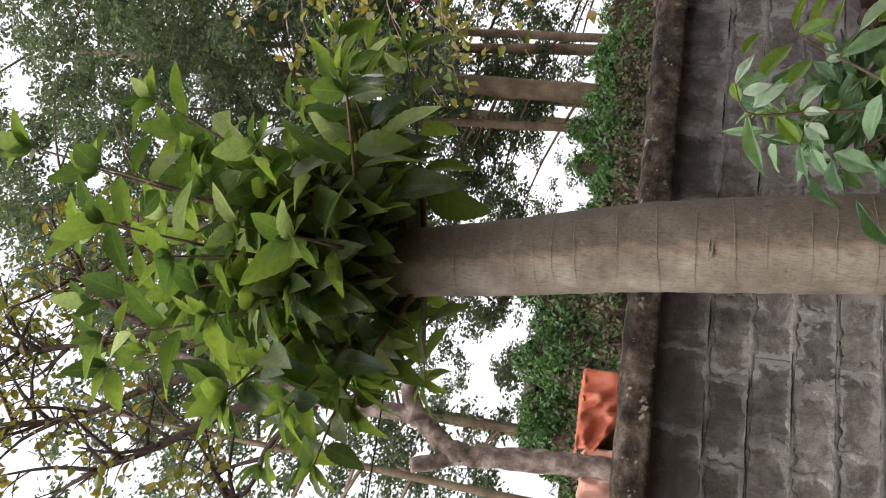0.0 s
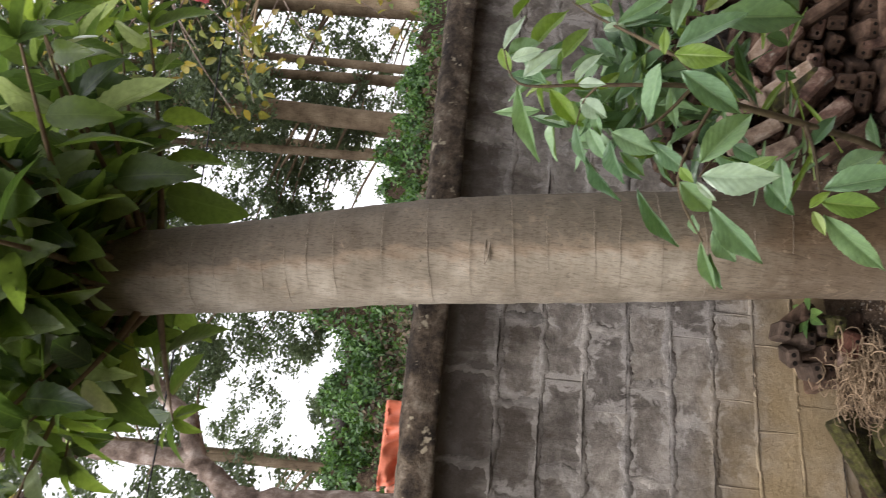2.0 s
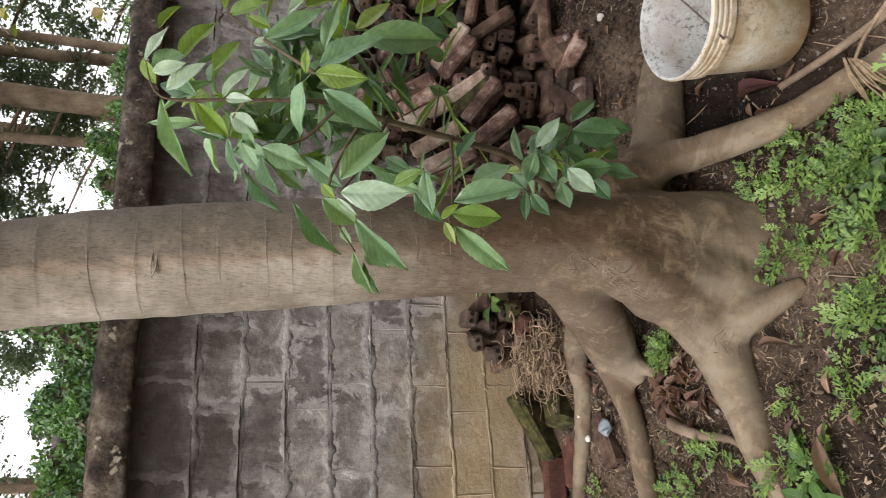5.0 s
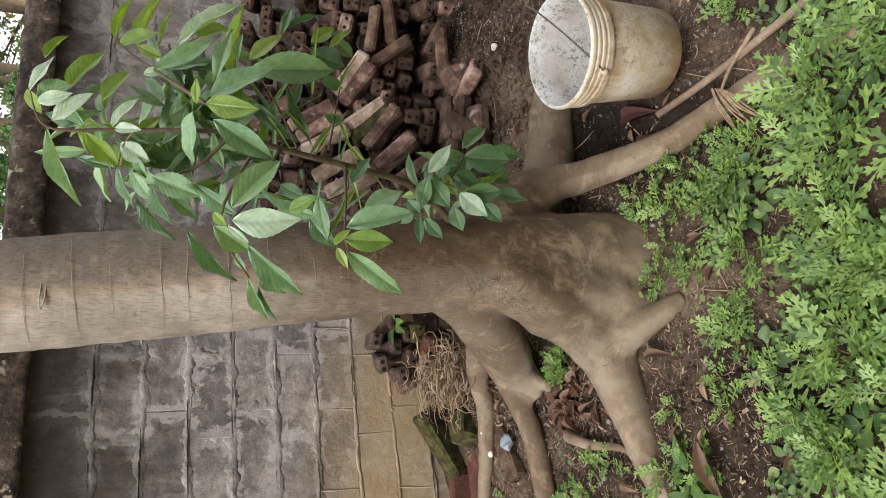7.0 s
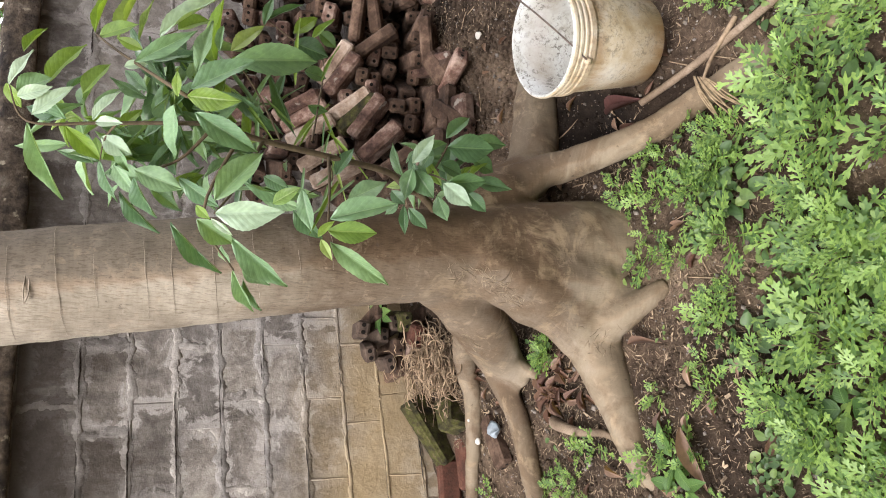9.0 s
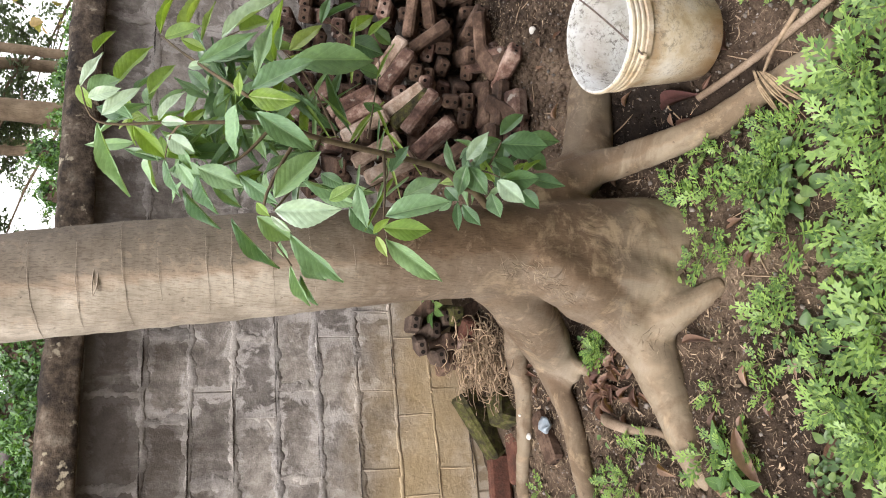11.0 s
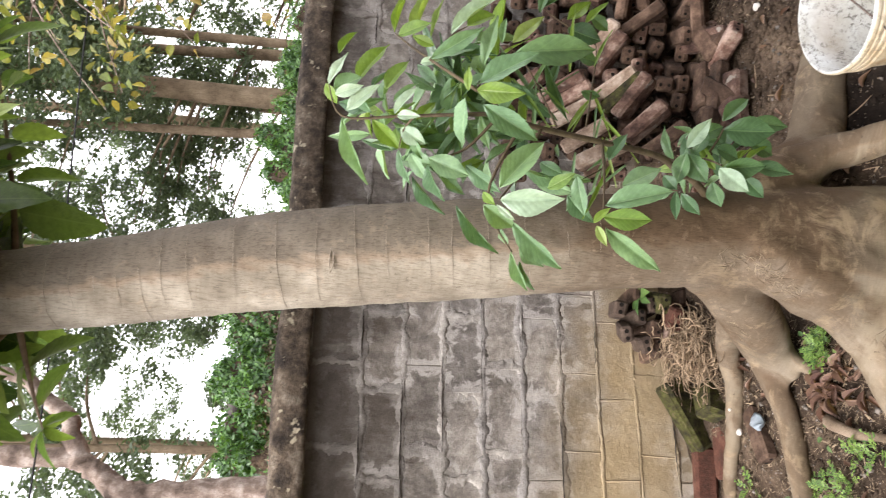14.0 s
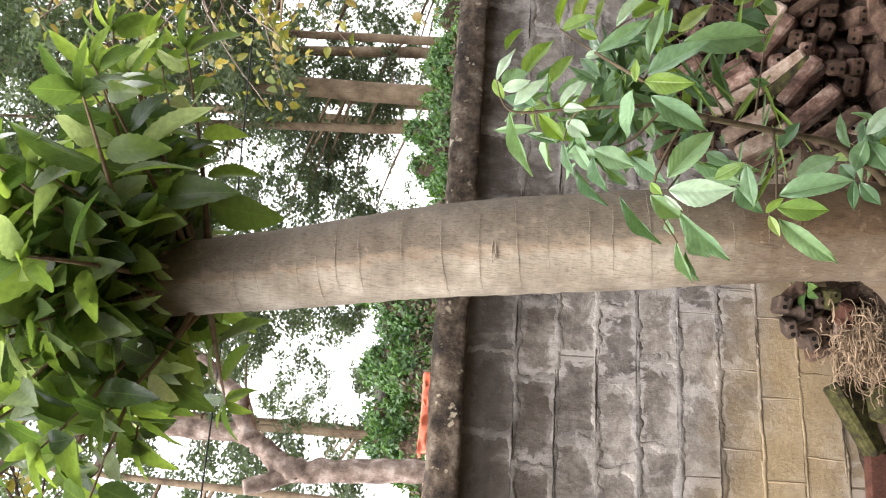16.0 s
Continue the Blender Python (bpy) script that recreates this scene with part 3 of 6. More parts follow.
def scatter_mesh(name, groups, mat, smooth=True):
    """One mesh out of many placed copies of shapes: groups of (shape, matrices)."""
    vs, loops, starts, totals, uvs, nv = [], [], [], [], [], 0
    for (v, f, uv), mats in groups:
        if not mats:
            continue
        h = np.c_[v, np.ones(len(v))]
        mm = np.array([np.array(m) for m in mats])
        allv = np.einsum("nij,kj->nki", mm, h)[:, :, :3]
        vs.append(allv.reshape(-1, 3))
        tot = np.array([len(q) for q in f])
        flat = np.concatenate([np.array(q) for q in f])
        n = len(mats)
        off = nv + np.arange(n) * len(v)
        loops.append((flat[None, :] + off[:, None]).ravel())
        totals.append(np.tile(tot, n))
        uvs.append(np.tile(uv[flat], (n, 1)))
        nv += n * len(v)
    vs, loops, totals, uvs = np.concatenate(vs), np.concatenate(loops), np.concatenate(totals), np.concatenate(uvs)
    starts = np.concatenate([[0], np.cumsum(totals)[:-1]])
    me = bpy.data.meshes.new(name)
    me.vertices.add(len(vs))
    me.vertices.foreach_set("co", vs.ravel())
    me.loops.add(len(loops))
    me.loops.foreach_set("vertex_index", loops)
    me.polygons.add(len(totals))
    me.polygons.foreach_set("loop_start", starts)
    me.polygons.foreach_set("loop_total", totals)
    layer = me.uv_layers.new(name="UVMap")
    layer.data.foreach_set("uv", uvs.ravel())
    me.update(calc_edges=True)
    me.validate()
    me.materials.append(mat)
    if smooth:
        me.shade_smooth()
    return me


def rnd(a, b):
    return random.uniform(a, b)


# ---- the lie of the land ----
GY = (-60.0, 0.3, 1.0, 1.5, 1.87, 2.03, 2.2, 2.39, 2.76, 3.27, 400.0)
GZ = (-0.6, -0.5, -0.44, -0.36, -0.25, -0.17, -0.10, -0.05, 0.0, 0.03, 0.03)


def land(x, y):
    b = float(np.interp(y, GY, GZ))
    k = min(max((y - 1.9) / 1.2, 0), 1)
    k = k * k * (3 - 2 * k)
    return b + 0.12 * min(max(x - 0.8, -0.5), 0.9) * k


def soil_height(x, y):
    z = land(x, y)
    if -2 < x < 5 and -1 < y < 3.4:
        # a damp hollow between the two roots beside the pail
        z -= 0.07 * math.exp(-((x - 1.50) ** 2 + (y - 2.17) ** 2) / 0.006)
        z += 0.016 * noise.noise(Vector((x * 6, y * 6, 0))) + 0.010 * noise.noise(Vector((x * 19, y * 19, 3))) + 0.005 * noise.noise(Vector((x * 47, y * 47, 5)))
    return z


def build_ground():
    xs = sorted(set([-400, -120, -40, -15, -6, -3, -1.5] + list(np.round(np.arange(-0.6, 3.2, 0.02), 3)) + [3.6, 4.5, 6, 10, 20, 50, 150, 400]))
    ys = sorted(set([-60, -20, -6, -2, 0, 0.5] + list(np.round(np.arange(0.8, 3.34, 0.02), 3)) + [3.6, 4.2, 5, 7, 10, 15, 25, 50, 120, 400]))
    vs = [(x, y, soil_height(x, y)) for y in ys for x in xs]
    nx = len(xs)
    fs = [(j * nx + i, j * nx + i + 1, (j + 1) * nx + i + 1, (j + 1) * nx + i) for j in range(len(ys) - 1) for i in range(nx - 1)]
    me = bpy.data.meshes.new("ground")
    me.from_pydata(vs, [], fs)
    me.materials.append(M_SOIL)
    me.shade_smooth()
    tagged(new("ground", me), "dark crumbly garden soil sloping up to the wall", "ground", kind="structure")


build_ground()

# ---- the block wall ----
WALL_Y = 3.27
WX0, WX1 = -2.4, 5.2


def mortar_ribbon(bm, a, b, wide, proud, seed):
    """Mortar smeared over the joint from a to b (x, z): ragged edges, a low uneven ridge."""
    n = max(6, int(math.dist(a, b) / 0.006))
    ux, uz = (b[0] - a[0]) / math.dist(a, b), (b[1] - a[1]) / math.dist(a, b)
    rows = []
    for i in range(n + 1):
        x, z = a[0] + (b[0] - a[0]) * i / n, a[1] + (b[1] - a[1]) * i / n
        q = (x + z) * 1.0
        row = []
        for u, dy in ((-1, 0.002), (-0.82, -0.0016), (-0.1, -1), (0.8, -0.0018), (1, 0.002)):
            side = 0.65 + 0.9 * noise.noise(Vector((q * 11, seed, u * 0.6))) + 0.6 * noise.noise(Vector((q * 34, seed + 2, u * 0.5))) + 0.45 * noise.noise(Vector((q * 110, seed + 5, u)))
            w = wide * max(0.08, side) * (1 if abs(u) > 0.3 else 0.4) * u
            y = dy if dy != -1 else -0.0020 - proud * max(0.0, 0.6 + 1.2 * noise.noise(Vector((q * 28, seed + 9, 0))) + 0.5 * noise.noise(Vector((q * 90, seed + 4, 0))))
            row.append(bm.verts.new((x - uz * w, WALL_Y + y, z + ux * w)))
        rows.append(row)
    for r0, r1 in zip(rows, rows[1:]):
        for k in range(4):
            bm.faces.new((r0[k], r1[k], r1[k + 1], r0[k + 1]))


def build_wall():
    wall = thing("wall_north", (0, 0, 0), "rough grey cement-block garden wall with a mossy coping", "wall", kind="structure")
    bm = bmesh.new()
    box(bm, (WX1 - WX0, 0.11, 2.05), Matrix.Translation(((WX0 + WX1) / 2, WALL_Y + 0.0045 + 0.055, 0.43)))
    part("mortar_core", bm, M_MORTAR, wall, smooth=False)
    # coping: cast beam with a worn upper edge and an overhang
    bm = bmesh.new()
    n = int((WX1 - WX0) / 0.02)
    prof = [(-0.062, 1.452), (-0.066, 1.47), (-0.066, 1.505), (-0.062, 1.535), (-0.050, 1.556), (-0.02, 1.568), (0.06, 1.572), (0.14, 1.565), (0.185, 1.54), (0.19, 1.452), (0.02, 1.446)]
    rows = []
    for i in range(n + 1):
        x = WX0 + (WX1 - WX0) * i / n
        row = []
        for k, (y, z) in enumerate(prof):
            d = 0.008 * noise.noise(Vector((x * 9, k * 0.7, 1))) + 0.006 * noise.noise(Vector((x * 33, k * 1.3, 4)))
            row.append(bm.verts.new((x, WALL_Y + y - d, z + d * 0.8 + 0.006 * noise.noise(Vector((x * 1.7, 0, 9))))))
        rows.append(row)
    m = len(prof)
    for a, b in zip(rows, rows[1:]):
        for k in range(m):
            bm.faces.new((a[k], b[k], b[(k + 1) % m], a[(k + 1) % m]))
    bm.faces.new(rows[0])
    bm.faces.new(rows[-1][::-1])
    part("coping", bm, M_CAP, wall, "blackened concrete coping with moss and lichen", smooth=True)
    # lumpy bed joints standing proud of the blocks
    for k in range(11):
        z = 1.26 - COURSE * k
        bm = bmesh.new()
        pts, rad = [], []
        x = WX0
        while x < WX1:
            w = noise.noise(Vector((x * 6, k * 3.1, 0)))
            w2 = noise.noise(Vector((x * 31, k * 5.7, 2)))
            pts.append((x, WALL_Y + 0.001 - 0.003 * w, z - 0.002 + 0.004 * noise.noise(Vector((x * 90, k, 11))) + 0.005 * w2 + 0.005 * noise.noise(Vector((x * 7, k, 7)))))
            proud = 0.7 if k < 4 else 0.95
            rad.append(max(0.0005, proud * (0.0012 + 0.0060 * w + 0.0060 * w2 + 0.0065 * noise.noise(Vector((x * 85, k, 5))) + 0.0055 * noise.noise(Vector((x * 190, k, 8))))))
            x += 0.007
        if k > 1:
            tube(bm, pts, rad, 6)
        mortar_ribbon(bm, (WX0, z), (WX1, z), 0.022 if k < 6 else 0.011, 0.0012 if k < 6 else 0.003, k * 3.7)
        part("bed_joint", bm, M_MORTAR, wall)
        if k < 9:
            # the beds, the upper ones most, have opened into black cracks
            bm = bmesh.new()
            n = int((WX1 - WX0) / 0.006)
            line = [WX0 + 0.006 * i for i in range(n)]
            tube(bm, [(x, WALL_Y - 0.0035, z + 0.006 + 0.004 * noise.noise(Vector((x * 12, k * 4.4, 1))) + 0.003 * noise.noise(Vector((x * 60, k, 2)))) for x in line],
                 [max(0.0003, (0.0052 if k < 2 else 0.0038 if k < 4 else 0.0026) * (noise.noise(Vector((x * 4.5, k * 7.3, 6))) * 2.4 - 0.05 + 0.7 * noise.noise(Vector((x * 40, k, 3))))) for x in line], 6, flat=0.5)
            part("crack", bm, M_BLACKJOINT, wall, "blackened open joint")
    return wall


WALL = build_wall()


def build_unseen_wall():
    # added out of view: blocks low sky light and frontal fill
    bm = bmesh.new()
    box(bm, (18, 0.2, 5.6), Matrix.Translation((1.5, -3.6, 2.2)), bevel=0.01)
    tagged(new("wall_south", finish("wall_south", bm, M_OLDBRICK, smooth=False)), "unseen dark wall added behind the camera to hold back low sky", "wall", kind="structure")


build_unseen_wall()


def build_blocks():
    """Blocks one by one, a few shared meshes with uneven corners."""
    def mesh(h, seed):
        bm = bmesh.new()
        box(bm, (BLOCK + 0.0015, 0.05, h - 0.009), bevel=0.0012)
        for v in bm.verts:
            v.co += Vector(noise.noise_vector(v.co * 31 + Vector((seed * 3.3, 0, 0)))) * 0.0045
        return finish("block", bm, M_BLOCK, smooth=False)

    low = [mesh(COURSE, s) for s in range(6)]
    top = [mesh(0.19, s + 20) for s in range(4)]
    for k in range(-1, 10):
        h = 0.19 if k < 0 else COURSE
        zc = 1.26 + 0.095 if k < 0 else 1.26 - COURSE * (k + 0.5)
        off = 0.795 + (0.0 if k % 2 == 0 else 0.0975)
        n0 = int((WX0 - off) / BLOCK) + 1
        n1 = int((WX1 - off) / BLOCK) - 1
        for n in range(n0, n1):
            ob = new("block", (top if k < 0 else low)[random.randrange(4)])
            ob.parent = WALL
            ob.location = (off + (n + 0.5) * BLOCK + rnd(-0.006, 0.006), WALL_Y + 0.025 + rnd(-0.0012, 0.0012), zc + rnd(-0.003, 0.003))
            if -0.3 < ob.location.x < 2.9 and k < 8 and random.random() < 0.88:
                b = bmesh.new()
                x0 = ob.location.x - BLOCK / 2
                mortar_ribbon(b, (x0 + rnd(-0.006, 0.006), zc - h * 0.5), (x0 + rnd(-0.006, 0.006), zc + h * 0.5), rnd(0.016, 0.042) if k < 5 else rnd(0.004, 0.010), rnd(0.0, 0.0015), n * 5.3 + k)
                part("head_joint", b, M_MORTAR, WALL)
            ob.rotation_euler = (rnd(-0.010, 0.010), rnd(-0.006, 0.006), rnd(-0.004, 0.004))


# ---- the main tree ----
TRUNK = [(1.10, 2.25, -0.40, 0.19), (1.10, 2.265, -0.10, 0.165), (1.10, 2.28, 0.10, 0.15), (1.095, 2.30, 0.30, 0.137), (1.087, 2.335, 0.54, 0.131), (1.071, 2.395, 0.84, 0.135),
         (1.054, 2.452, 1.12, 0.1385), (1.035, 2.506, 1.39, 0.1375), (1.012, 2.556, 1.64, 0.132), (0.962, 2.627, 1.99, 0.121), (0.94, 2.663, 2.18, 0.116), (0.918, 2.70, 2.37, 0.112), (0.90, 2.73, 2.52, 0.10)]


def trunk_at(z):
    cols = list(zip(*TRUNK))
    return [float(np.interp(z, cols[2], c)) for c in (cols[0], cols[1], cols[3])]


def build_tree():
    tree = thing("tree", (1.1, 2.26, -0.1), "pale smooth-barked tree with spreading surface roots and a dense leafy head", "tree")
    bm = bmesh.new()
    limb(bm, TRUNK, 8, 40, wob=0.012)
    # buttress roots that leave the base
    roots = [
        [(1.17, 2.28, 0.34, 0.06), (1.27, 2.29, 0.19, 0.085), (1.345, 2.24, 0.06, 0.058), (1.355, 2.16, -0.03, 0.05), (1.375, 1.973, -0.165, 0.043), (1.416, 1.80, -0.245, 0.038), (1.44, 1.557, -0.32, 0.034), (1.43, 1.30, -0.40, 0.028)],
        [(1.17, 2.30, 0.34, 0.05), (1.30, 2.33, 0.17, 0.08), (1.40, 2.33, 0.02, 0.082), (1.52, 2.32, -0.02, 0.078), (1.67, 2.30, -0.04, 0.07), (1.9, 2.30, -0.10, 0.04)],
        [(1.05, 2.24, 0.32, 0.08), (0.99, 2.24, 0.19, 0.10), (0.93, 2.26, 0.06, 0.095), (0.842, 2.28, -0.042, 0.084), (0.75, 2.27, -0.068, 0.073), (0.666, 2.26, -0.082, 0.064), (0.55, 2.25, -0.10, 0.054), (0.43, 2.24, -0.135, 0.046), (0.15, 2.2, -0.25, 0.03)],
        [(1.05, 2.25, 0.24, 0.10), (1.01, 2.24, 0.06, 0.11), (0.96, 2.23, -0.14, 0.11)],
        [(0.86, 2.27, -0.06, 0.066), (0.866, 2.20, -0.07, 0.060), (0.885, 2.13, -0.11, 0.042), (0.928, 2.045, -0.172, 0.027)],
        [(1.0, 2.50, 0.20, 0.045), (0.985, 2.72, 0.11, 0.044), (0.91, 2.84, 0.06, 0.040), (0.80, 2.88, 0.025, 0.035), (0.66, 2.94, 0.01, 0.031), (0.523, 3.01, 0.0, 0.027), (0.35, 3.08, -0.02, 0.022)],
        [(0.70, 2.44, -0.085, 0.008), (0.75, 2.50, -0.045, 0.016), (0.81, 2.555, 0.0, 0.024), (0.88, 2.63, 0.05, 0.034)],
        [(1.02, 2.36, 0.36, 0.07), (0.96, 2.44, 0.22, 0.075), (0.90, 2.53, 0.12, 0.07), (0.85, 2.60, 0.04, 0.055), (0.78, 2.62, -0.02, 0.042)],
        [(1.05, 2.345, 0.46, 0.07), (1.01, 2.41, 0.34, 0.068), (0.965, 2.49, 0.24, 0.066), (0.92, 2.585, 0.14, 0.060), (0.855, 2.665, 0.05, 0.050), (0.75, 2.66, 0.02, 0.041), (0.64, 2.653, -0.005, 0.038), (0.425, 2.647, -0.02, 0.034), (0.1, 2.62, -0.06, 0.028)],
    ]
    for i, r in enumerate(roots):
        limb(bm, r, 8, 18, wob=0.11, seed=i * 7.7)
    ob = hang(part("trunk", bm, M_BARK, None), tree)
    rm = ob.modifiers.new("grown_together", "REMESH")
    rm.mode, rm.voxel_size, rm.use_smooth_shade = "VOXEL", 0.0085, True
    sm = ob.modifiers.new("smooth", "SMOOTH")
    sm.factor, sm.iterations = 0.5, 22
    lumps = bpy.data.textures.new("lumps", "CLOUDS")
    lumps.noise_scale, lumps.noise_depth = 0.05, 4
    dm = ob.modifiers.new("lumpy", "DISPLACE")
    dm.texture, dm.texture_coords, dm.strength, dm.mid_level = lumps, "LOCAL", 0.008, 0.5
    # thin roots, a sawn stub, and a strip of peeled bark tied over a root
    for name, pts, lab in (
        ("root", [(0.655, 2.56, -0.075, 0.013), (0.632, 2.50, -0.028, 0.017), (0.607, 2.44, -0.012, 0.017), (0.58, 2.38, -0.025, 0.014), (0.565, 2.32, -0.06, 0.011), (0.53, 2.28, -0.085, 0.007)], ""),
        ("root", [(1.22, 1.80, -0.30, 0.004), (1.19, 1.74, -0.292, 0.006), (1.15, 1.71, -0.30, 0.003)], ""),
    ):
        bm = bmesh.new()
        limb(bm, pts, 6, 12, wob=0.12)
        hang(part(name, bm, M_ROOT, None, lab), tree)
    # bark frayed and rubbed to pale fibres where the roots part
    bpy.context.view_layer.update()
    skin = BVHTree.FromObject(ob, bpy.context.evaluated_depsgraph_get())
    back = ob.matrix_world
    random.seed(77)
    for ca, cb, n, spread in (((0.985, 2.18, 0.40), (0.915, 2.19, 0.24), 110, 0.020), ((0.81, 2.18, 0.0), (0.785, 2.2, -0.06), 22, 0.026), ((0.875, 2.45, 0.28), (0.86, 2.5, 0.20), 18, 0.018)):
        fb = bmesh.new()
        for i in range(n):
            p = Vector(ca).lerp(Vector(cb), rnd(0, 1)) + Vector((random.gauss(0, spread), random.gauss(0, spread), random.gauss(0, spread)))
            step = Vector((random.gauss(0, 1), random.gauss(0, 0.6), random.gauss(0, 1))).normalized() * rnd(0.003, 0.008)
            pts = []
            for k in range(5):
                at, nrm, _, _ = skin.find_nearest(p)
                pts.append(at + nrm * 0.0003)
                step += Vector((random.gauss(0, 0.003), random.gauss(0, 0.003), random.gauss(0, 0.003)))
                p = at + step
            tube(fb, pts, [0.0003, 0.0009, 0.0012, 0.0008, 0.0003], 4)
        tagged(hang(part("frayed_bark", fb, M_FRAY, None), tree), "pale frayed bark fibres", kind="stuff")
    # ring scars round the stem
    random.seed(11)
    z = 0.72
    while z < 2.2:
        bm = bmesh.new()
        cx, cy, r = trunk_at(z)
        span = rnd(1.6, 3.2) if random.random() < 0.45 else rnd(0.4, 1.3)
        a0 = -1.95 - span / 2 + rnd(-0.35, 0.35)
        tilt = rnd(-0.006, 0.006)
        pts, rad = [], []
        for i in range(28):
            a = a0 + span * i / 27
            dz = 0.004 * noise.noise(Vector((a * 3, z * 9, 0)))
            pts.append((cx + math.cos(a) * r * 1.002, cy + math.sin(a) * r * 1.002, z + tilt * math.cos(a) + dz - 0.2 * math.sin(a) * r + 0.06 * math.cos(a) * r))
            rad.append((0.0007 + 0.0006 * noise.noise(Vector((a * 6, z * 20, 3)))) * math.sin(math.pi * (i + 0.5) / 28) ** 0.5)
        tube(bm, pts, rad, 5)
        hang(part("ring_scar", bm, M_SCAR, None), tree)
        z += rnd(0.045, 0.12)
    # knot with a pale lip
    bm = bmesh.new()
    cx, cy, r = trunk_at(1.425)
    for s in (-1, 1):
        limb(bm, [(cx - 0.085, cy - r * 0.90, 1.427, 0.001), (cx - 0.062, cy - r * 0.955, 1.425 + s * 0.005, 0.0018), (cx - 0.036, cy - r * 0.985, 1.424 + s * 0.005, 0.0016), (cx - 0.008, cy - r * 1.0, 1.426, 0.0015)], 4, 6)
    hang(part("knot", bm, M_SCAR, None), tree)
    build_head(tree)
    return tree


def build_head(tree):
    """Shoots crowded on the pollarded top, each with large toothed leaves."""
    random.seed(5)
    shapes = [leaf_shape(0.47, 0.14, 0.18, rows=17, toothed=0.045, belly=0.8, point=0.66), leaf_shape(0.40, 0.18, 0.30, 0.05, rows=17, toothed=0.045, belly=0.84, point=0.7), leaf_shape(0.50, 0.12, 0.12, -0.04, rows=17, toothed=0.045, belly=0.78, point=0.62), leaf_shape(0.43, 0.20, 0.34, rows=17, toothed=0.045, belly=0.82, point=0.68)]
    meshes = [shape_mesh("leaf", s, M_LEAF) for s in shapes]
    sheen = [shape_mesh("leaf", s, M_SHEENLEAF) for s in shapes]
    near, rest = [], []
    thin = random.Random(3)
    top = Vector((0.915, 2.72, 2.36))
    for i in range(66):
        az = i * 2.399963 + rnd(-0.3, 0.3)
        el = radians(rnd(-8, 30) if i % 3 == 0 else rnd(15, 60) if i % 3 == 1 else rnd(45, 88))
        length = rnd(0.55, 0.90) if el < 0.6 else rnd(0.75, 1.4)
        if math.sin(az) < -0.3:
            length *= 0.75
        if math.cos(az) < 0.1:
            length *= 0.8
        d = Vector((math.cos(az) * math.cos(el), math.sin(az) * math.cos(el), math.sin(el)))
        start = top + Vector((math.cos(az) * 0.07, math.sin(az) * 0.07, rnd(-0.12, 0.14)))
        bend = Vector((rnd(-0.15, 0.15), rnd(-0.15, 0.15), rnd(-0.12, 0.22)))
        pts = [start + d * length * s + bend * s * s * length for s in (0, 0.25, 0.5, 0.75, 1.0)]
        bm = bmesh.new()
        limb(bm, [(*p, 0.011 * (1 - 0.75 * k / 4)) for k, p in enumerate(pts)], 3, 6)
        shoot = hang(part("shoot", bm, M_TWIG, None), tree)
        path = [Vector(p) for p in smooth_path([tuple(p) for p in pts], 6)]
        n = int(length * (19 if el < 0.5 else 25))
        for k in range(n):
            s = 0.16 + 0.84 * ((k + 0.5) / n) ** 1.15
            j = min(int(s * (len(path) - 1)), len(path) - 2)
            at = path[j].lerp(path[j + 1], s * (len(path) - 1) - j)
            run = (path[j + 1] - path[j]).normalized()
            turn = k * 2.4 + rnd(-0.5, 0.5)
            o = run.orthogonal().normalized()
            o = Matrix.Rotation(turn, 3, run) @ o
            tip = 0.35 + 0.9 * s * s
            dirn = (o + run * rnd(0.0, tip * 0.7) + Vector((0, 0, rnd(-0.8, 0.3)))).normalized()
            size = rnd(0.12, 0.235) * (1.12 - 0.30 * s * s)
            nrm = Vector((rnd(-0.6, 0.6), rnd(-0.6, 0.6), 1))
            if at.x < 0.86 and at.z + dirn.z * size < 2.16:
                continue
            if at.z < 2.42 and at.x > 1.02 and thin.random() < 0.45:
                continue
            if at.z > 2.95 and thin.random() < 0.3:
                continue
            m = aim(at + dirn * 0.015, dirn, nrm, size)
            kind = random.randrange(4)
            # the stem stands clear in front, below the first shoots
            if at.y < 2.85 and 0.70 < at.x + dirn.x * size * 0.6 < 1.02 and at.z + min(dirn.z * size, 0) < 2.30:
                continue
            (near if at.y < 2.95 else rest).append((kind, m, shoot))
        for k in range(5):
            a = k * 1.257 + rnd(-0.3, 0.3)
            run = (path[-1] - path[-3]).normalized()
            o = Matrix.Rotation(a, 3, run) @ run.orthogonal().normalized()
            dirn = (o * rnd(0.5, 1.0) + run * rnd(0.5, 1.0)).normalized()
            near.append((random.randrange(4), aim(path[-1], dirn, Vector((0, 0, 1)), rnd(0.09, 0.16)), shoot))
    random.shuffle(near)
    for i, (k, m, shoot) in enumerate(near[:300]):
        ob = new("leaf", (meshes if i % 7 else sheen)[k])
        ob.parent = shoot
        ob.matrix_basis = m
    rest += near[300:]
    me = scatter_mesh("foliage", [(s, [m for k, m, _ in rest if k == i]) for i, s in enumerate(shapes)], M_LEAFMASS)
    tagged(hang(new("foliage", me), tree), "mass of broad toothed green leaves", kind="stuff")


build_tree()

# ---- the sapling at its foot ----
RIGHT, AWAY, UP = Vector((0.93, -0.37, 0)), Vector((0.37, 0.93, 0)), Vector((0, 0, 1))


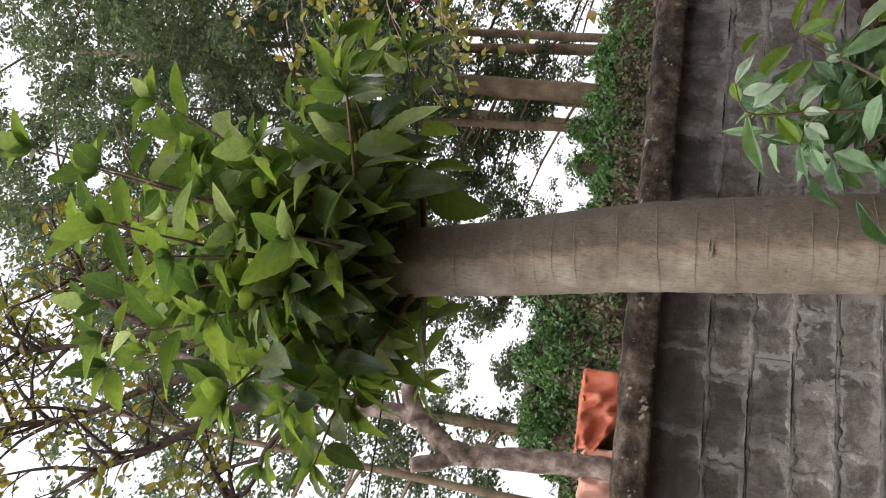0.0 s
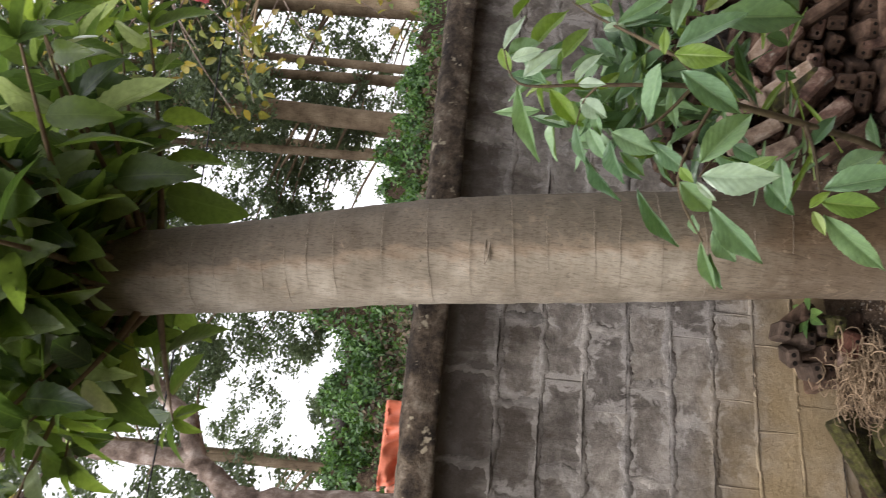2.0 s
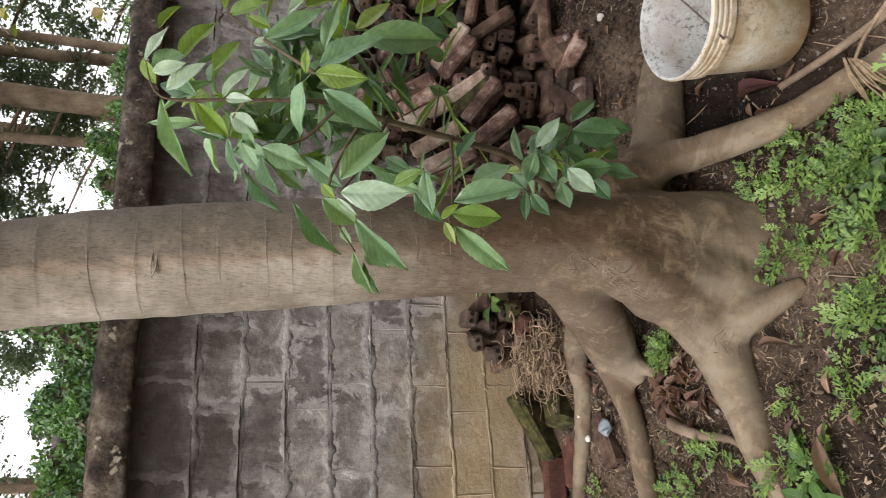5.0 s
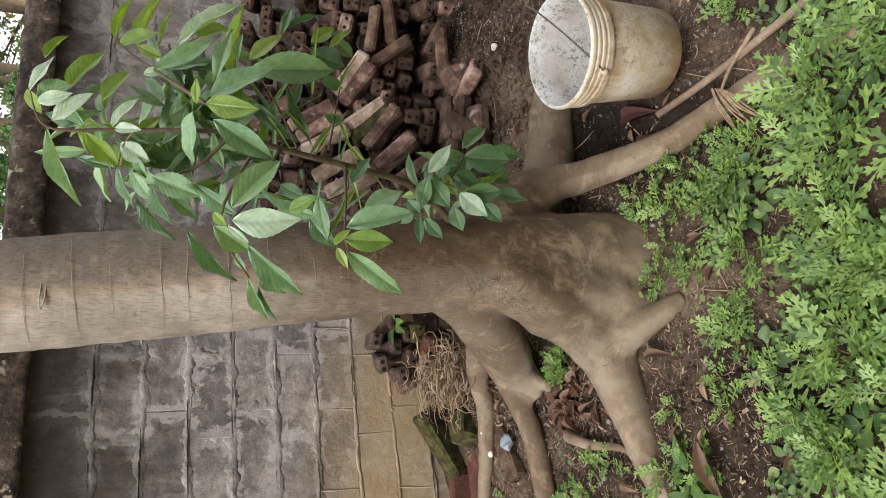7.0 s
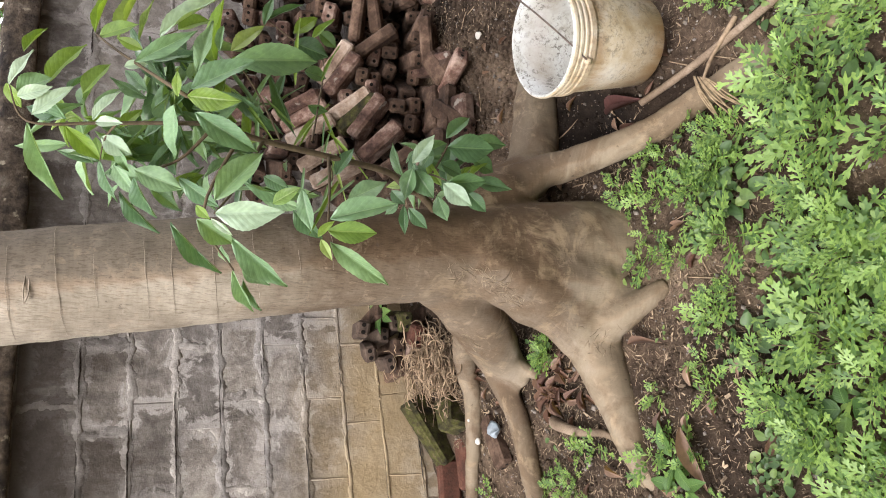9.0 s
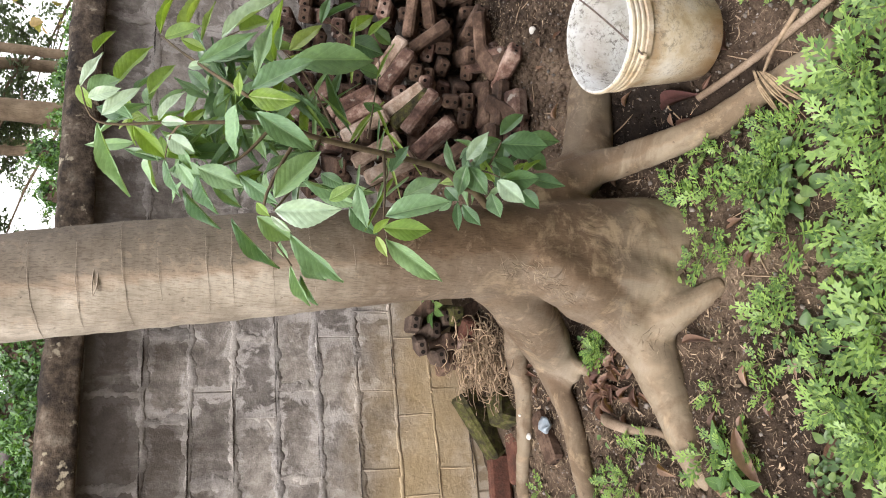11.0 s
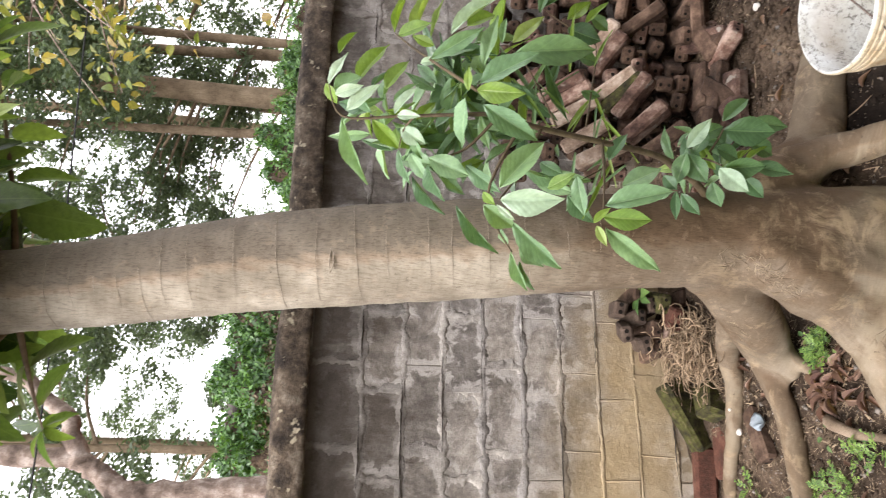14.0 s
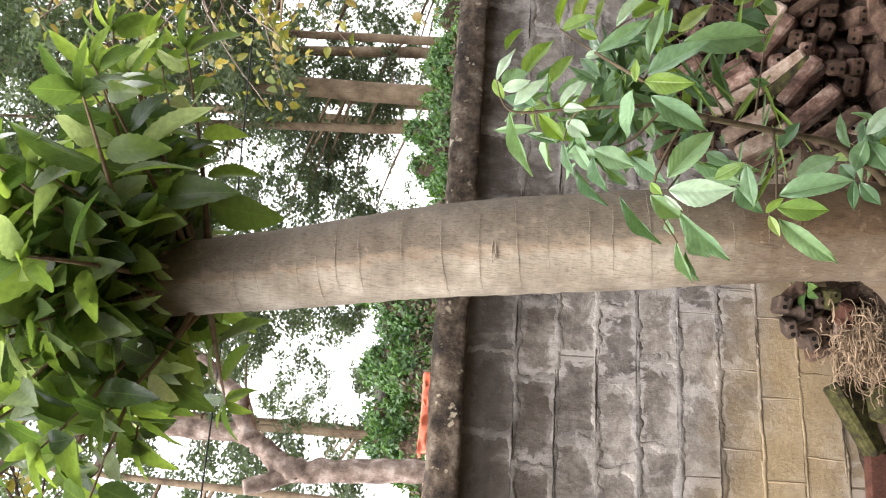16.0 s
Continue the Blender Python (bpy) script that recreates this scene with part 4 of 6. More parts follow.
def quilted_leaf(fold, droop, twist, seed, rows=22):
    """Leaf of length 1 and width 1 along +y: raised between the side veins, wavy and toothed at the edge, drawn out to a tip."""
    cols = (-1, -0.72, -0.42, -0.16, 0, 0.16, 0.42, 0.72, 1)
    vs, fs, uv = [], [], []
    for i in range(rows + 1):
        s = i / rows
        w = 0.5 * (math.sin(math.pi * s ** 0.88) ** 0.86 * (1 - 0.32 * s ** 4) if 0 < i < rows else 0.03)
        w *= 1 + (0.022 if i % 2 else -0.022)
        for u in cols:
            swell = 0.030 * abs(math.sin(math.pi * (8.5 * s - 2.2 * abs(u)))) * (1 - u * u) * min(1, abs(u) * 4)
            wave = 0.022 * abs(u) ** 3 * math.sin(11 * s + seed + 2 * u)
            vs.append((u * w + twist * s * s, s, fold * abs(u) * w * 0.8 - droop * s * s + swell + wave))
            uv.append((0.5 + u * 0.5, s))
    n = len(cols)
    for i in range(rows):
        for k in range(n - 1):
            a = i * n + k
            fs.append((a, a + 1, a + n + 1, a + n))
    return np.array(vs), fs, np.array(uv)


def build_sapling():
    sap = thing("sapling", (1.20, 2.25, 0.42), "young broadleaf shoot with glossy veined leaves, sprouting at the tree's foot", "sapling")
    random.seed(21)
    shapes = [quilted_leaf(0.28, 0.06, 0.0, 0), quilted_leaf(0.34, 0.11, 0.05, 2), quilted_leaf(0.22, 0.03, -0.04, 4), quilted_leaf(0.42, 0.08, 0.03, 1)]
    green = [shape_mesh("leaf", s, M_SAPLEAF) for s in shapes]
    mature = [shape_mesh("leaf", s, M_OLDLEAF) for s in shapes]
    young = [shape_mesh("leaf", s, M_YOUNGLEAF) for s in shapes]
    pale = [shape_mesh("leaf", s, M_PALELEAF) for s in shapes]

    def stem(pts, r0, r1):
        bm = bmesh.new()
        n = len(pts) - 1
        limb(bm, [(*p, r0 + (r1 - r0) * k / n) for k, p in enumerate(pts)], 5, 8, wob=0.08)
        hang(part("stem", bm, M_GREENTWIG, None), sap)

    def place(meshes, base, tip, wide, normal):
        d = tip - base
        ob = hang(new("leaf", meshes[random.randrange(4)]), sap)
        ob.matrix_basis = aim(base, d, normal, d.length) @ Matrix.Diagonal((wide, 1, 1, 1))

    def spray(meshes, rows):
        """Leaves from base to tip, each with its width over its length."""
        for bx, by, bz, tx, ty, tz, wide in rows:
            place(meshes, Vector((bx, by, bz)), Vector((tx, ty, tz)), min(wide * 1.04, 0.66), UP * rnd(0.5, 0.9) - AWAY * 0.8 + RIGHT * rnd(-0.45, 0.25))

    stem([(1.175, 2.29, 0.40), (1.185, 2.22, 0.45), (1.199, 2.16, 0.521), (1.192, 2.13, 0.569), (1.22, 2.10, 0.635), (1.205, 2.03, 0.815), (1.197, 1.98, 0.982), (1.191, 1.93, 1.095), (1.179, 1.925, 1.192), (1.163, 1.93, 1.321), (1.154, 1.935, 1.435), (1.227, 1.935, 1.468)], 0.0125, 0.0013)
    for pts in (((1.192, 1.95, 1.041), (1.18, 1.88, 1.106), (1.193, 1.84, 1.166)), ((1.196, 1.845, 1.165), (1.285, 1.91, 1.229), (1.372, 1.98, 1.281), (1.433, 2.02, 1.319)),
                ((1.191, 1.93, 1.095), (1.118, 1.96, 1.163), (1.083, 1.965, 1.243)), ((1.197, 1.98, 0.982), (1.047, 1.9, 1.058), (0.959, 1.86, 1.116)),
                ((1.184, 1.96, 1.039), (1.005, 1.96, 1.117), (0.911, 2.03, 1.044)), ((1.205, 2.03, 0.815), (1.071, 1.94, 0.854), (0.95, 1.88, 0.888)),
                ((1.189, 2.14, 0.532), (1.207, 2.07, 0.539), (1.18, 2.04, 0.501)), ((1.194, 2.15, 0.526), (1.254, 2.09, 0.49), (1.298, 2.06, 0.469))):
        stem(pts, 0.0042, 0.0018)
    for pts in (((1.255, 2.05, 0.845), (1.401, 2.12, 0.796), (1.602, 2.2, 0.741), (1.656, 2.2, 0.804)), ((1.217, 2.0, 0.938), (1.337, 2.05, 0.957), (1.377, 2.0, 1.009), (1.414, 1.98, 1.06)),
                ((1.199, 1.85, 1.164), (1.275, 1.87, 1.13), (1.331, 1.9, 1.096)), ((1.295, 1.9, 1.254), (1.381, 1.93, 1.203), (1.405, 1.92, 1.168)), ((1.168, 1.93, 1.282), (1.154, 1.97, 1.3), (1.12, 2.0, 1.306)),
                ((1.205, 2.03, 0.82), (1.16, 2.06, 0.80), (1.09, 2.0, 0.88)), ((1.602, 2.2, 0.741), (1.66, 2.21, 0.82), (1.70, 2.2, 0.89))):
        stem(pts, 0.0028, 0.0012)
    spray(young, (
        (1.233, 1.94, 1.473, 1.201, 1.972, 1.448, 0.52),
        (1.321, 1.96, 1.449, 1.391, 1.963, 1.414, 0.32),
        (1.265, 1.97, 1.405, 1.358, 1.945, 1.347, 0.43),
        (1.256, 1.98, 1.342, 1.327, 1.96, 1.296, 0.41),
        (1.428, 2.02, 1.312, 1.45, 1.976, 1.242, 0.40),
        (1.437, 2.02, 1.321, 1.551, 2.01, 1.298, 0.15),
        (1.444, 2.04, 1.273, 1.595, 2.024, 1.232, 0.18),
        (1.442, 2.03, 1.232, 1.548, 2.013, 1.206, 0.15),
        (1.413, 2.02, 1.227, 1.438, 2.025, 1.279, 0.43),
    ))
    spray(young, (
        (1.17, 1.95, 1.274, 1.221, 1.95, 1.234, 0.43),
        (1.167, 1.96, 1.37, 1.127, 2.012, 1.302, 0.37),
        (1.405, 1.92, 1.168, 1.461, 1.932, 1.099, 0.51),
        (1.672, 2.2, 0.819, 1.738, 2.19, 0.749, 0.43),
        (1.663, 2.2, 0.77, 1.732, 2.174, 0.706, 0.24),
        (1.082, 2.05, 0.948, 1.098, 1.992, 0.902, 0.41),
        (0.948, 1.88, 0.888, 0.945, 1.867, 0.784, 0.43),
        (0.928, 1.88, 0.904, 0.885, 1.883, 0.883, 0.39),
        (0.933, 1.88, 0.91, 0.962, 1.859, 0.881, 0.38),
        (1.189, 1.84, 1.183, 1.239, 1.823, 1.186, 0.37),
        (0.978, 1.87, 1.147, 0.952, 1.873, 1.122, 0.56),
        (1.191, 1.835, 1.166, 1.166, 1.79, 1.078, 0.43),
        (1.417, 1.98, 1.045, 1.485, 1.951, 0.974, 0.35),
        (1.173, 2, 1.314, 1.142, 2.036, 1.3, 0.47),
    ))
    spray(pale, (
        (1.224, 1.93, 1.468, 1.298, 1.913, 1.432, 0.32),
        (1.195, 1.92, 1.453, 1.205, 1.887, 1.399, 0.41),
        (1.165, 1.93, 1.428, 1.212, 1.887, 1.364, 0.36),
        (1.175, 1.94, 1.324, 1.229, 1.903, 1.283, 0.32),
        (1.165, 1.93, 1.321, 1.154, 1.901, 1.275, 0.40),
        (1.315, 1.95, 1.269, 1.314, 1.927, 1.227, 0.41),
        (1.388, 1.93, 1.203, 1.508, 1.883, 1.078, 0.22),
        (0.955, 1.85, 1.116, 0.943, 1.797, 1.002, 0.44),
        (0.949, 1.86, 1.122, 0.924, 1.881, 1.079, 0.26),
        (1.213, 2.03, 0.597, 1.275, 1.986, 0.546, 0.40),
        (1.166, 2.03, 0.516, 1.107, 2.025, 0.447, 0.54),
        (1.158, 1.97, 1.306, 1.129, 1.978, 1.249, 0.82),
    ))
    spray(green, (
        (1.224, 1.95, 1.457, 1.252, 1.926, 1.399, 0.71),
        (1.16, 1.95, 1.434, 1.045, 2.044, 1.371, 0.21),
        (1.295, 1.9, 1.254, 1.366, 1.861, 1.139, 0.25),
        (1.385, 2.02, 1.208, 1.435, 2.026, 1.12, 0.57),
        (1.419, 2.04, 1.118, 1.377, 2.076, 1.092, 0.76),
        (1.313, 1.93, 1.128, 1.446, 1.917, 1.096, 0.27),
        (1.412, 1.98, 1.07, 1.486, 1.975, 1.062, 0.27),
    ))
    spray(green, (
        (1.208, 1.84, 1.16, 1.274, 1.793, 1.043, 0.38),
        (1.337, 1.9, 1.062, 1.374, 1.895, 0.865, 0.34),
        (1.175, 1.845, 1.187, 1.132, 1.984, 1.17, 0.30),
        (1.163, 1.845, 1.151, 1.107, 1.874, 1.022, 0.34),
        (1.2, 1.95, 1.131, 1.15, 2.027, 1.094, 0.24),
    ))
    spray(mature, (
        (1.702, 2.2, 0.891, 1.758, 2.167, 0.798, 0.18),
        (1.682, 2.2, 0.9, 1.771, 2.182, 0.875, 0.28),
        (1.629, 2.18, 0.828, 1.599, 2.182, 0.733, 0.64),
        (1.711, 2.22, 0.74, 1.682, 2.236, 0.68, 0.56),
        (1.556, 2.2, 0.797, 1.551, 2.204, 0.732, 0.72),
        (1.457, 2.1, 0.923, 1.326, 2.169, 0.846, 0.17),
        (1.482, 2.12, 0.877, 1.433, 2.174, 0.888, 0.32),
        (1.397, 2.12, 0.824, 1.391, 2.128, 0.768, 0.50),
        (1.169, 2.05, 0.793, 1.233, 2.019, 0.756, 0.40),
        (1.148, 2.05, 0.965, 1.122, 2.057, 0.907, 0.58),
        (1.065, 2.04, 0.905, 1.011, 2.077, 0.829, 0.42),
    ))
    spray(green, (
        (1.086, 1.96, 1.246, 1.053, 1.964, 1.154, 0.49),
        (1.075, 1.97, 1.245, 1.023, 2.052, 1.195, 0.35),
        (1.12, 2, 1.306, 1.063, 2.072, 1.268, 0.26),
        (1.115, 2, 1.281, 1.069, 2.045, 1.233, 0.40),
        (1.143, 1.98, 1.276, 1.107, 2.014, 1.253, 0.42),
        (1.082, 2.02, 1.212, 1.056, 2.065, 1.142, 0.27),
        (0.985, 1.86, 1.115, 1.091, 1.834, 1.026, 0.38),
        (1.088, 1.98, 1.159, 1.034, 1.997, 1.076, 0.38),
    ))
    spray(green, (
        (1.024, 2.06, 1.164, 0.946, 2.165, 1.04, 0.18),
        (0.954, 1.88, 1.145, 0.928, 1.93, 1.065, 0.46),
        (0.943, 1.93, 1.071, 0.862, 1.999, 0.941, 0.27),
        (0.934, 2.02, 1.028, 0.896, 2.086, 0.953, 0.34),
        (0.916, 2.04, 1.044, 0.847, 2.124, 0.983, 0.21),
        (0.903, 2.06, 1.017, 0.852, 2.14, 0.964, 0.25),
        (0.953, 2, 1.074, 0.929, 2.046, 1.049, 0.38),
        (1.088, 1.98, 0.901, 1.007, 2.03, 0.871, 0.37),
        (0.925, 1.88, 0.885, 0.861, 1.959, 0.732, 0.25),
        (0.974, 1.88, 0.881, 0.998, 1.82, 0.753, 0.34),
        (1.056, 1.95, 0.809, 1.1, 1.932, 0.718, 0.45),
    ))
    spray(mature, (
        (1.316, 2.06, 0.471, 1.388, 2.046, 0.398, 0.39),
        (1.279, 2.04, 0.482, 1.272, 2.012, 0.358, 0.57),
        (1.167, 2.03, 0.508, 1.169, 1.999, 0.407, 0.49),
        (1.206, 2.04, 0.592, 1.142, 2.098, 0.598, 0.49),
        (1.11, 2.06, 0.619, 1.049, 2.1, 0.606, 0.32),
        (1.1, 2.05, 0.612, 1.053, 2.068, 0.559, 0.45),
        (1.138, 2.05, 0.526, 1.085, 2.079, 0.493, 0.62),
        (1.167, 2.06, 0.435, 1.118, 2.075, 0.373, 0.51),
        (1.209, 2.08, 0.401, 1.189, 2.069, 0.285, 0.34),
    ))
    spray(mature, (
        (1.283, 2.09, 0.383, 1.261, 2.104, 0.305, 0.60),
        (1.284, 2.07, 0.509, 1.243, 2.117, 0.532, 0.58),
        (1.214, 2.06, 0.575, 1.146, 2.078, 0.523, 0.67),
        (1.274, 2.08, 0.538, 1.308, 2.065, 0.466, 0.51),
        (1.148, 2.06, 0.648, 1.116, 2.07, 0.612, 0.67),
        (1.349, 2.1, 0.367, 1.341, 2.096, 0.259, 0.40),
        (1.244, 2.07, 0.493, 1.222, 2.072, 0.428, 0.60),
        (1.252, 2.08, 0.462, 1.312, 2.07, 0.45, 0.62),
        (1.112, 2.06, 0.634, 1.095, 2.089, 0.659, 0.50),
    ))
    # long grass blades hanging through the shoot
    blade = leaf_shape(0.055, 0.5, 0.10, 0.05, rows=8, belly=0.7, point=0.6)
    blades = shape_mesh("grass_blade", blade, M_YOUNGLEAF), shape_mesh("grass_blade", blade, M_SAPLEAF)
    for i in range(26):
        at = Vector((rnd(1.12, 1.50), rnd(2.06, 2.2), rnd(0.72, 1.05)))
        d = Vector((rnd(-0.6, 0.9), rnd(-0.2, 0.2), rnd(-0.7, 0.5))).normalized()
        ob = hang(new("grass_blade", blades[i % 2]), sap)
        ob.matrix_basis = aim(at, d, (0, -1, 0.5), rnd(0.10, 0.22))
    # smaller leaves in the shade behind
    for cx, cy, cz, sx, sz, n, big in ((1.21, 2.03, 1.31, 0.05, 0.055, 28, 1.0), (1.15, 2.04, 1.20, 0.045, 0.06, 20, 1.0), (1.33, 2.04, 1.16, 0.07, 0.06, 26, 1.35), (1.40, 2.06, 1.10, 0.06, 0.06, 16, 1.4), (1.22, 2.08, 1.04, 0.08, 0.07, 20, 1.1), (1.24, 2.12, 0.47, 0.045, 0.06, 26, 1.0)):
        for i in range(n):
            at = Vector((cx + sx * rnd(-1.1, 1.3), cy + rnd(-0.03, 0.09), cz + sz * rnd(-1.2, 1.2)))
            a = rnd(0, 6.28)
            d = (RIGHT * math.cos(a) + UP * (math.sin(a) - 0.35) + AWAY * rnd(-0.2, 0.7)).normalized()
            place(young if random.random() < 0.15 else mature if random.random() < 0.3 else green, at, at + d * rnd(0.055, 0.13) * big, rnd(0.22, 0.38), UP - AWAY * 0.5 + RIGHT * rnd(-0.5, 0.5))
    return sap


build_sapling()


# ---- the pail and its litter ----
def build_pail():
    x, y, z = 1.672, 1.94, -0.178
    pail = thing("pail", (x, y, z), "dirty white plastic pail spattered with cement, beside the roots", "bucket")
    pail.rotation_euler = (radians(-5), radians(-7), 0)
    prof = [(0.0, 0.004), (0.126, 0.004), (0.132, 0.012), (0.151, 0.262), (0.151, 0.268), (0.160, 0.270), (0.161, 0.286), (0.156, 0.288), (0.156, 0.296), (0.161, 0.298), (0.161, 0.304), (0.157, 0.306), (0.157, 0.314), (0.163, 0.316), (0.163, 0.322), (0.159, 0.324), (0.160, 0.332), (0.166, 0.334), (0.166, 0.342), (0.162, 0.346), (0.157, 0.346), (0.154, 0.34), (0.149, 0.26), (0.129, 0.02), (0.0, 0.016)]
    seg = 64
    for name, rows, mat, lab in (("body", prof[:20], M_PAIL, ""), ("lining", prof[19:], M_PAILIN, "pale inner face with dark cement flecks")):
        bm = bmesh.new()
        rings = []
        for r, h in rows:
            rings.append([bm.verts.new((math.cos(2 * math.pi * k / seg) * r, math.sin(2 * math.pi * k / seg) * r, h)) for k in range(seg)] if r else [bm.verts.new((0, 0, h))])
        for a, b in zip(rings, rings[1:]):
            for k in range(seg):
                j = (k + 1) % seg
                if len(a) == 1:
                    bm.faces.new((a[0], b[j], b[k]))
                elif len(b) == 1:
                    bm.faces.new((a[k], a[j], b[0]))
                else:
                    bm.faces.new((a[k], a[j], b[j], b[k]))
        part(name, bm, mat, pail, lab).data.set_sharp_from_angle(angle=radians(35))
    # wire bail lying across the mouth
    bm = bmesh.new()
    lug = Vector((-0.82, -0.57, 0)) * 0.168
    rise = (UP * 0.75 + RIGHT * 0.66) * 0.17
    pts = [Vector((0, 0, 0.29)) + lug * math.cos(math.pi * i / 24) + rise * math.sin(math.pi * i / 24) for i in range(25)]
    tube(bm, pts, [0.0028] * len(pts), 6)
    part("bail", bm, M_WIRE, pail, "thin rusty wire handle")
    for s in (-1, 1):
        bm = bmesh.new()
        bmesh.ops.create_cone(bm, cap_ends=True, segments=12, radius1=0.012, radius2=0.009, depth=0.014, matrix=Matrix.Translation((lug.x * 0.97 * s, lug.y * 0.97 * s, 0.29)) @ lug.to_track_quat("Z", "Y").to_matrix().to_4x4())
        part("lug", bm, M_PAIL, pail)


build_pail()


def lone(name, bm, mat, label, category, group="", smooth=True, kind=""):
    return tagged(new(name, finish(name, bm, mat, smooth)), label, category, group, kind)


def build_sticks():
    bm = bmesh.new()
    limb(bm, [(1.474, 1.975, -0.165, 0.011), (1.50, 1.85, -0.215, 0.0115), (1.535, 1.70, -0.265, 0.012), (1.60, 1.45, -0.335, 0.012), (1.70, 1.1, -0.41, 0.012)], 5, 8)
    lone("stick", bm, M_ROOT, "straight pale barkless stick lying on the soil", "stick")
    bm = bmesh.new()
    limb(bm, [(1.43, 1.765, -0.20, 0.004), (1.50, 1.74, -0.235, 0.006), (1.58, 1.66, -0.27, 0.008)], 4, 6)
    lone("stick", bm, M_STRAW, "short dry forked stick", "stick")
    bm = bmesh.new()
    limb(bm, [(0.22, 1.92, -0.20, 0.022), (0.305, 1.744, -0.262, 0.022), (0.36, 1.63, -0.292, 0.020), (0.42, 1.5, -0.335, 0.016)], 4, 8)
    lone("stick", bm, M_ROOT, "pale stick among the weeds", "stick")
    random.seed(3)
    for i in range(70):
        x, y = rnd(0.3, 2.3), rnd(1.7, 2.95)
        a, n = rnd(0, 6.28), rnd(0.03, 0.11)
        bm = bmesh.new()
        p = [(x + math.cos(a) * n * s, y + math.sin(a) * n * s, soil_height(x + math.cos(a) * n * s, y + math.sin(a) * n * s) + 0.004 + 0.01 * rnd(0, 1) * s) for s in (0, 0.5, 1)]
        limb(bm, [(*q, r) for q, r in zip(p, (0.0016, 0.0022, 0.0012))], 3, 5)
        lone("twig", bm, M_STRAW, "thin dry twig on the soil", "twig", "scattered twigs")
    # peeled bark strip over the root
    strip = thing("bark_strip", (1.41, 1.76, -0.22), "frayed strip of dry bark hanging over a root", "bark strip")
    for o, q in ((-0.034, 0.6), (-0.026, 1.3), (-0.017, 0.9), (-0.012, 0.3), (-0.006, 1.1), (0.006, 0.5), (0.012, 1.4), (0.030, 0.7), (0.036, 1.0), (0.042, 1.3)):
        bm = bmesh.new()
        limb(bm, [(1.45 + o * 0.3, 1.78 + o * 0.4, -0.204, 0.0012), (1.405, 1.76 + o * 0.7, -0.198, 0.0024), (1.374 - 0.006 * q, 1.757 + o * 0.9, -0.224, 0.0024), (1.34 - 0.02 * q, 1.75 + o * 1.2 + rnd(-0.016, 0.016), -0.25 - 0.015 * q, 0.0020), (1.30 - 0.05 * q, 1.735 + o * 1.5 + rnd(-0.03, 0.03), -0.268, 0.0007)], 5, 6, flat=0.45, wob=0.2, seed=o * 90)
        hang(part("fibre", bm, M_BAST, None), strip)


build_sticks()


def brick_mesh(name, mat, seed, size=(0.185, 0.078, 0.053), hole=0.0068):
    """Fired clay brick; two round core holes at both ends, drawn as dark discs."""
    L, W, H = size
    bm = bmesh.new()
    box(bm, size, bevel=0.009)
    for v in bm.verts:
        v.co += Vector(noise.noise_vector(v.co * 23 + Vector((seed * 5.1, 0, 0)))) * 0.003
    me = finish(name, bm, mat, smooth=False)
    me.materials.append(M_HOLESHADE)
    b2 = bmesh.new()
    b2.from_mesh(me)
    for ex in (-1, 1):
        for s in (-1, 1):
            ring = []
            for d, r in ((0.0036, hole), (-0.03, hole * 0.9)):
                ring.append([b2.verts.new((ex * (L / 2 + d), s * W * 0.22 + math.cos(k * math.pi / 4) * r, math.sin(k * math.pi / 4) * r)) for k in range(8)])
            face = b2.faces.new(ring[0] if ex > 0 else ring[0][::-1])
            face.material_index = 1
    b2.to_mesh(me)
    b2.free()
    return me


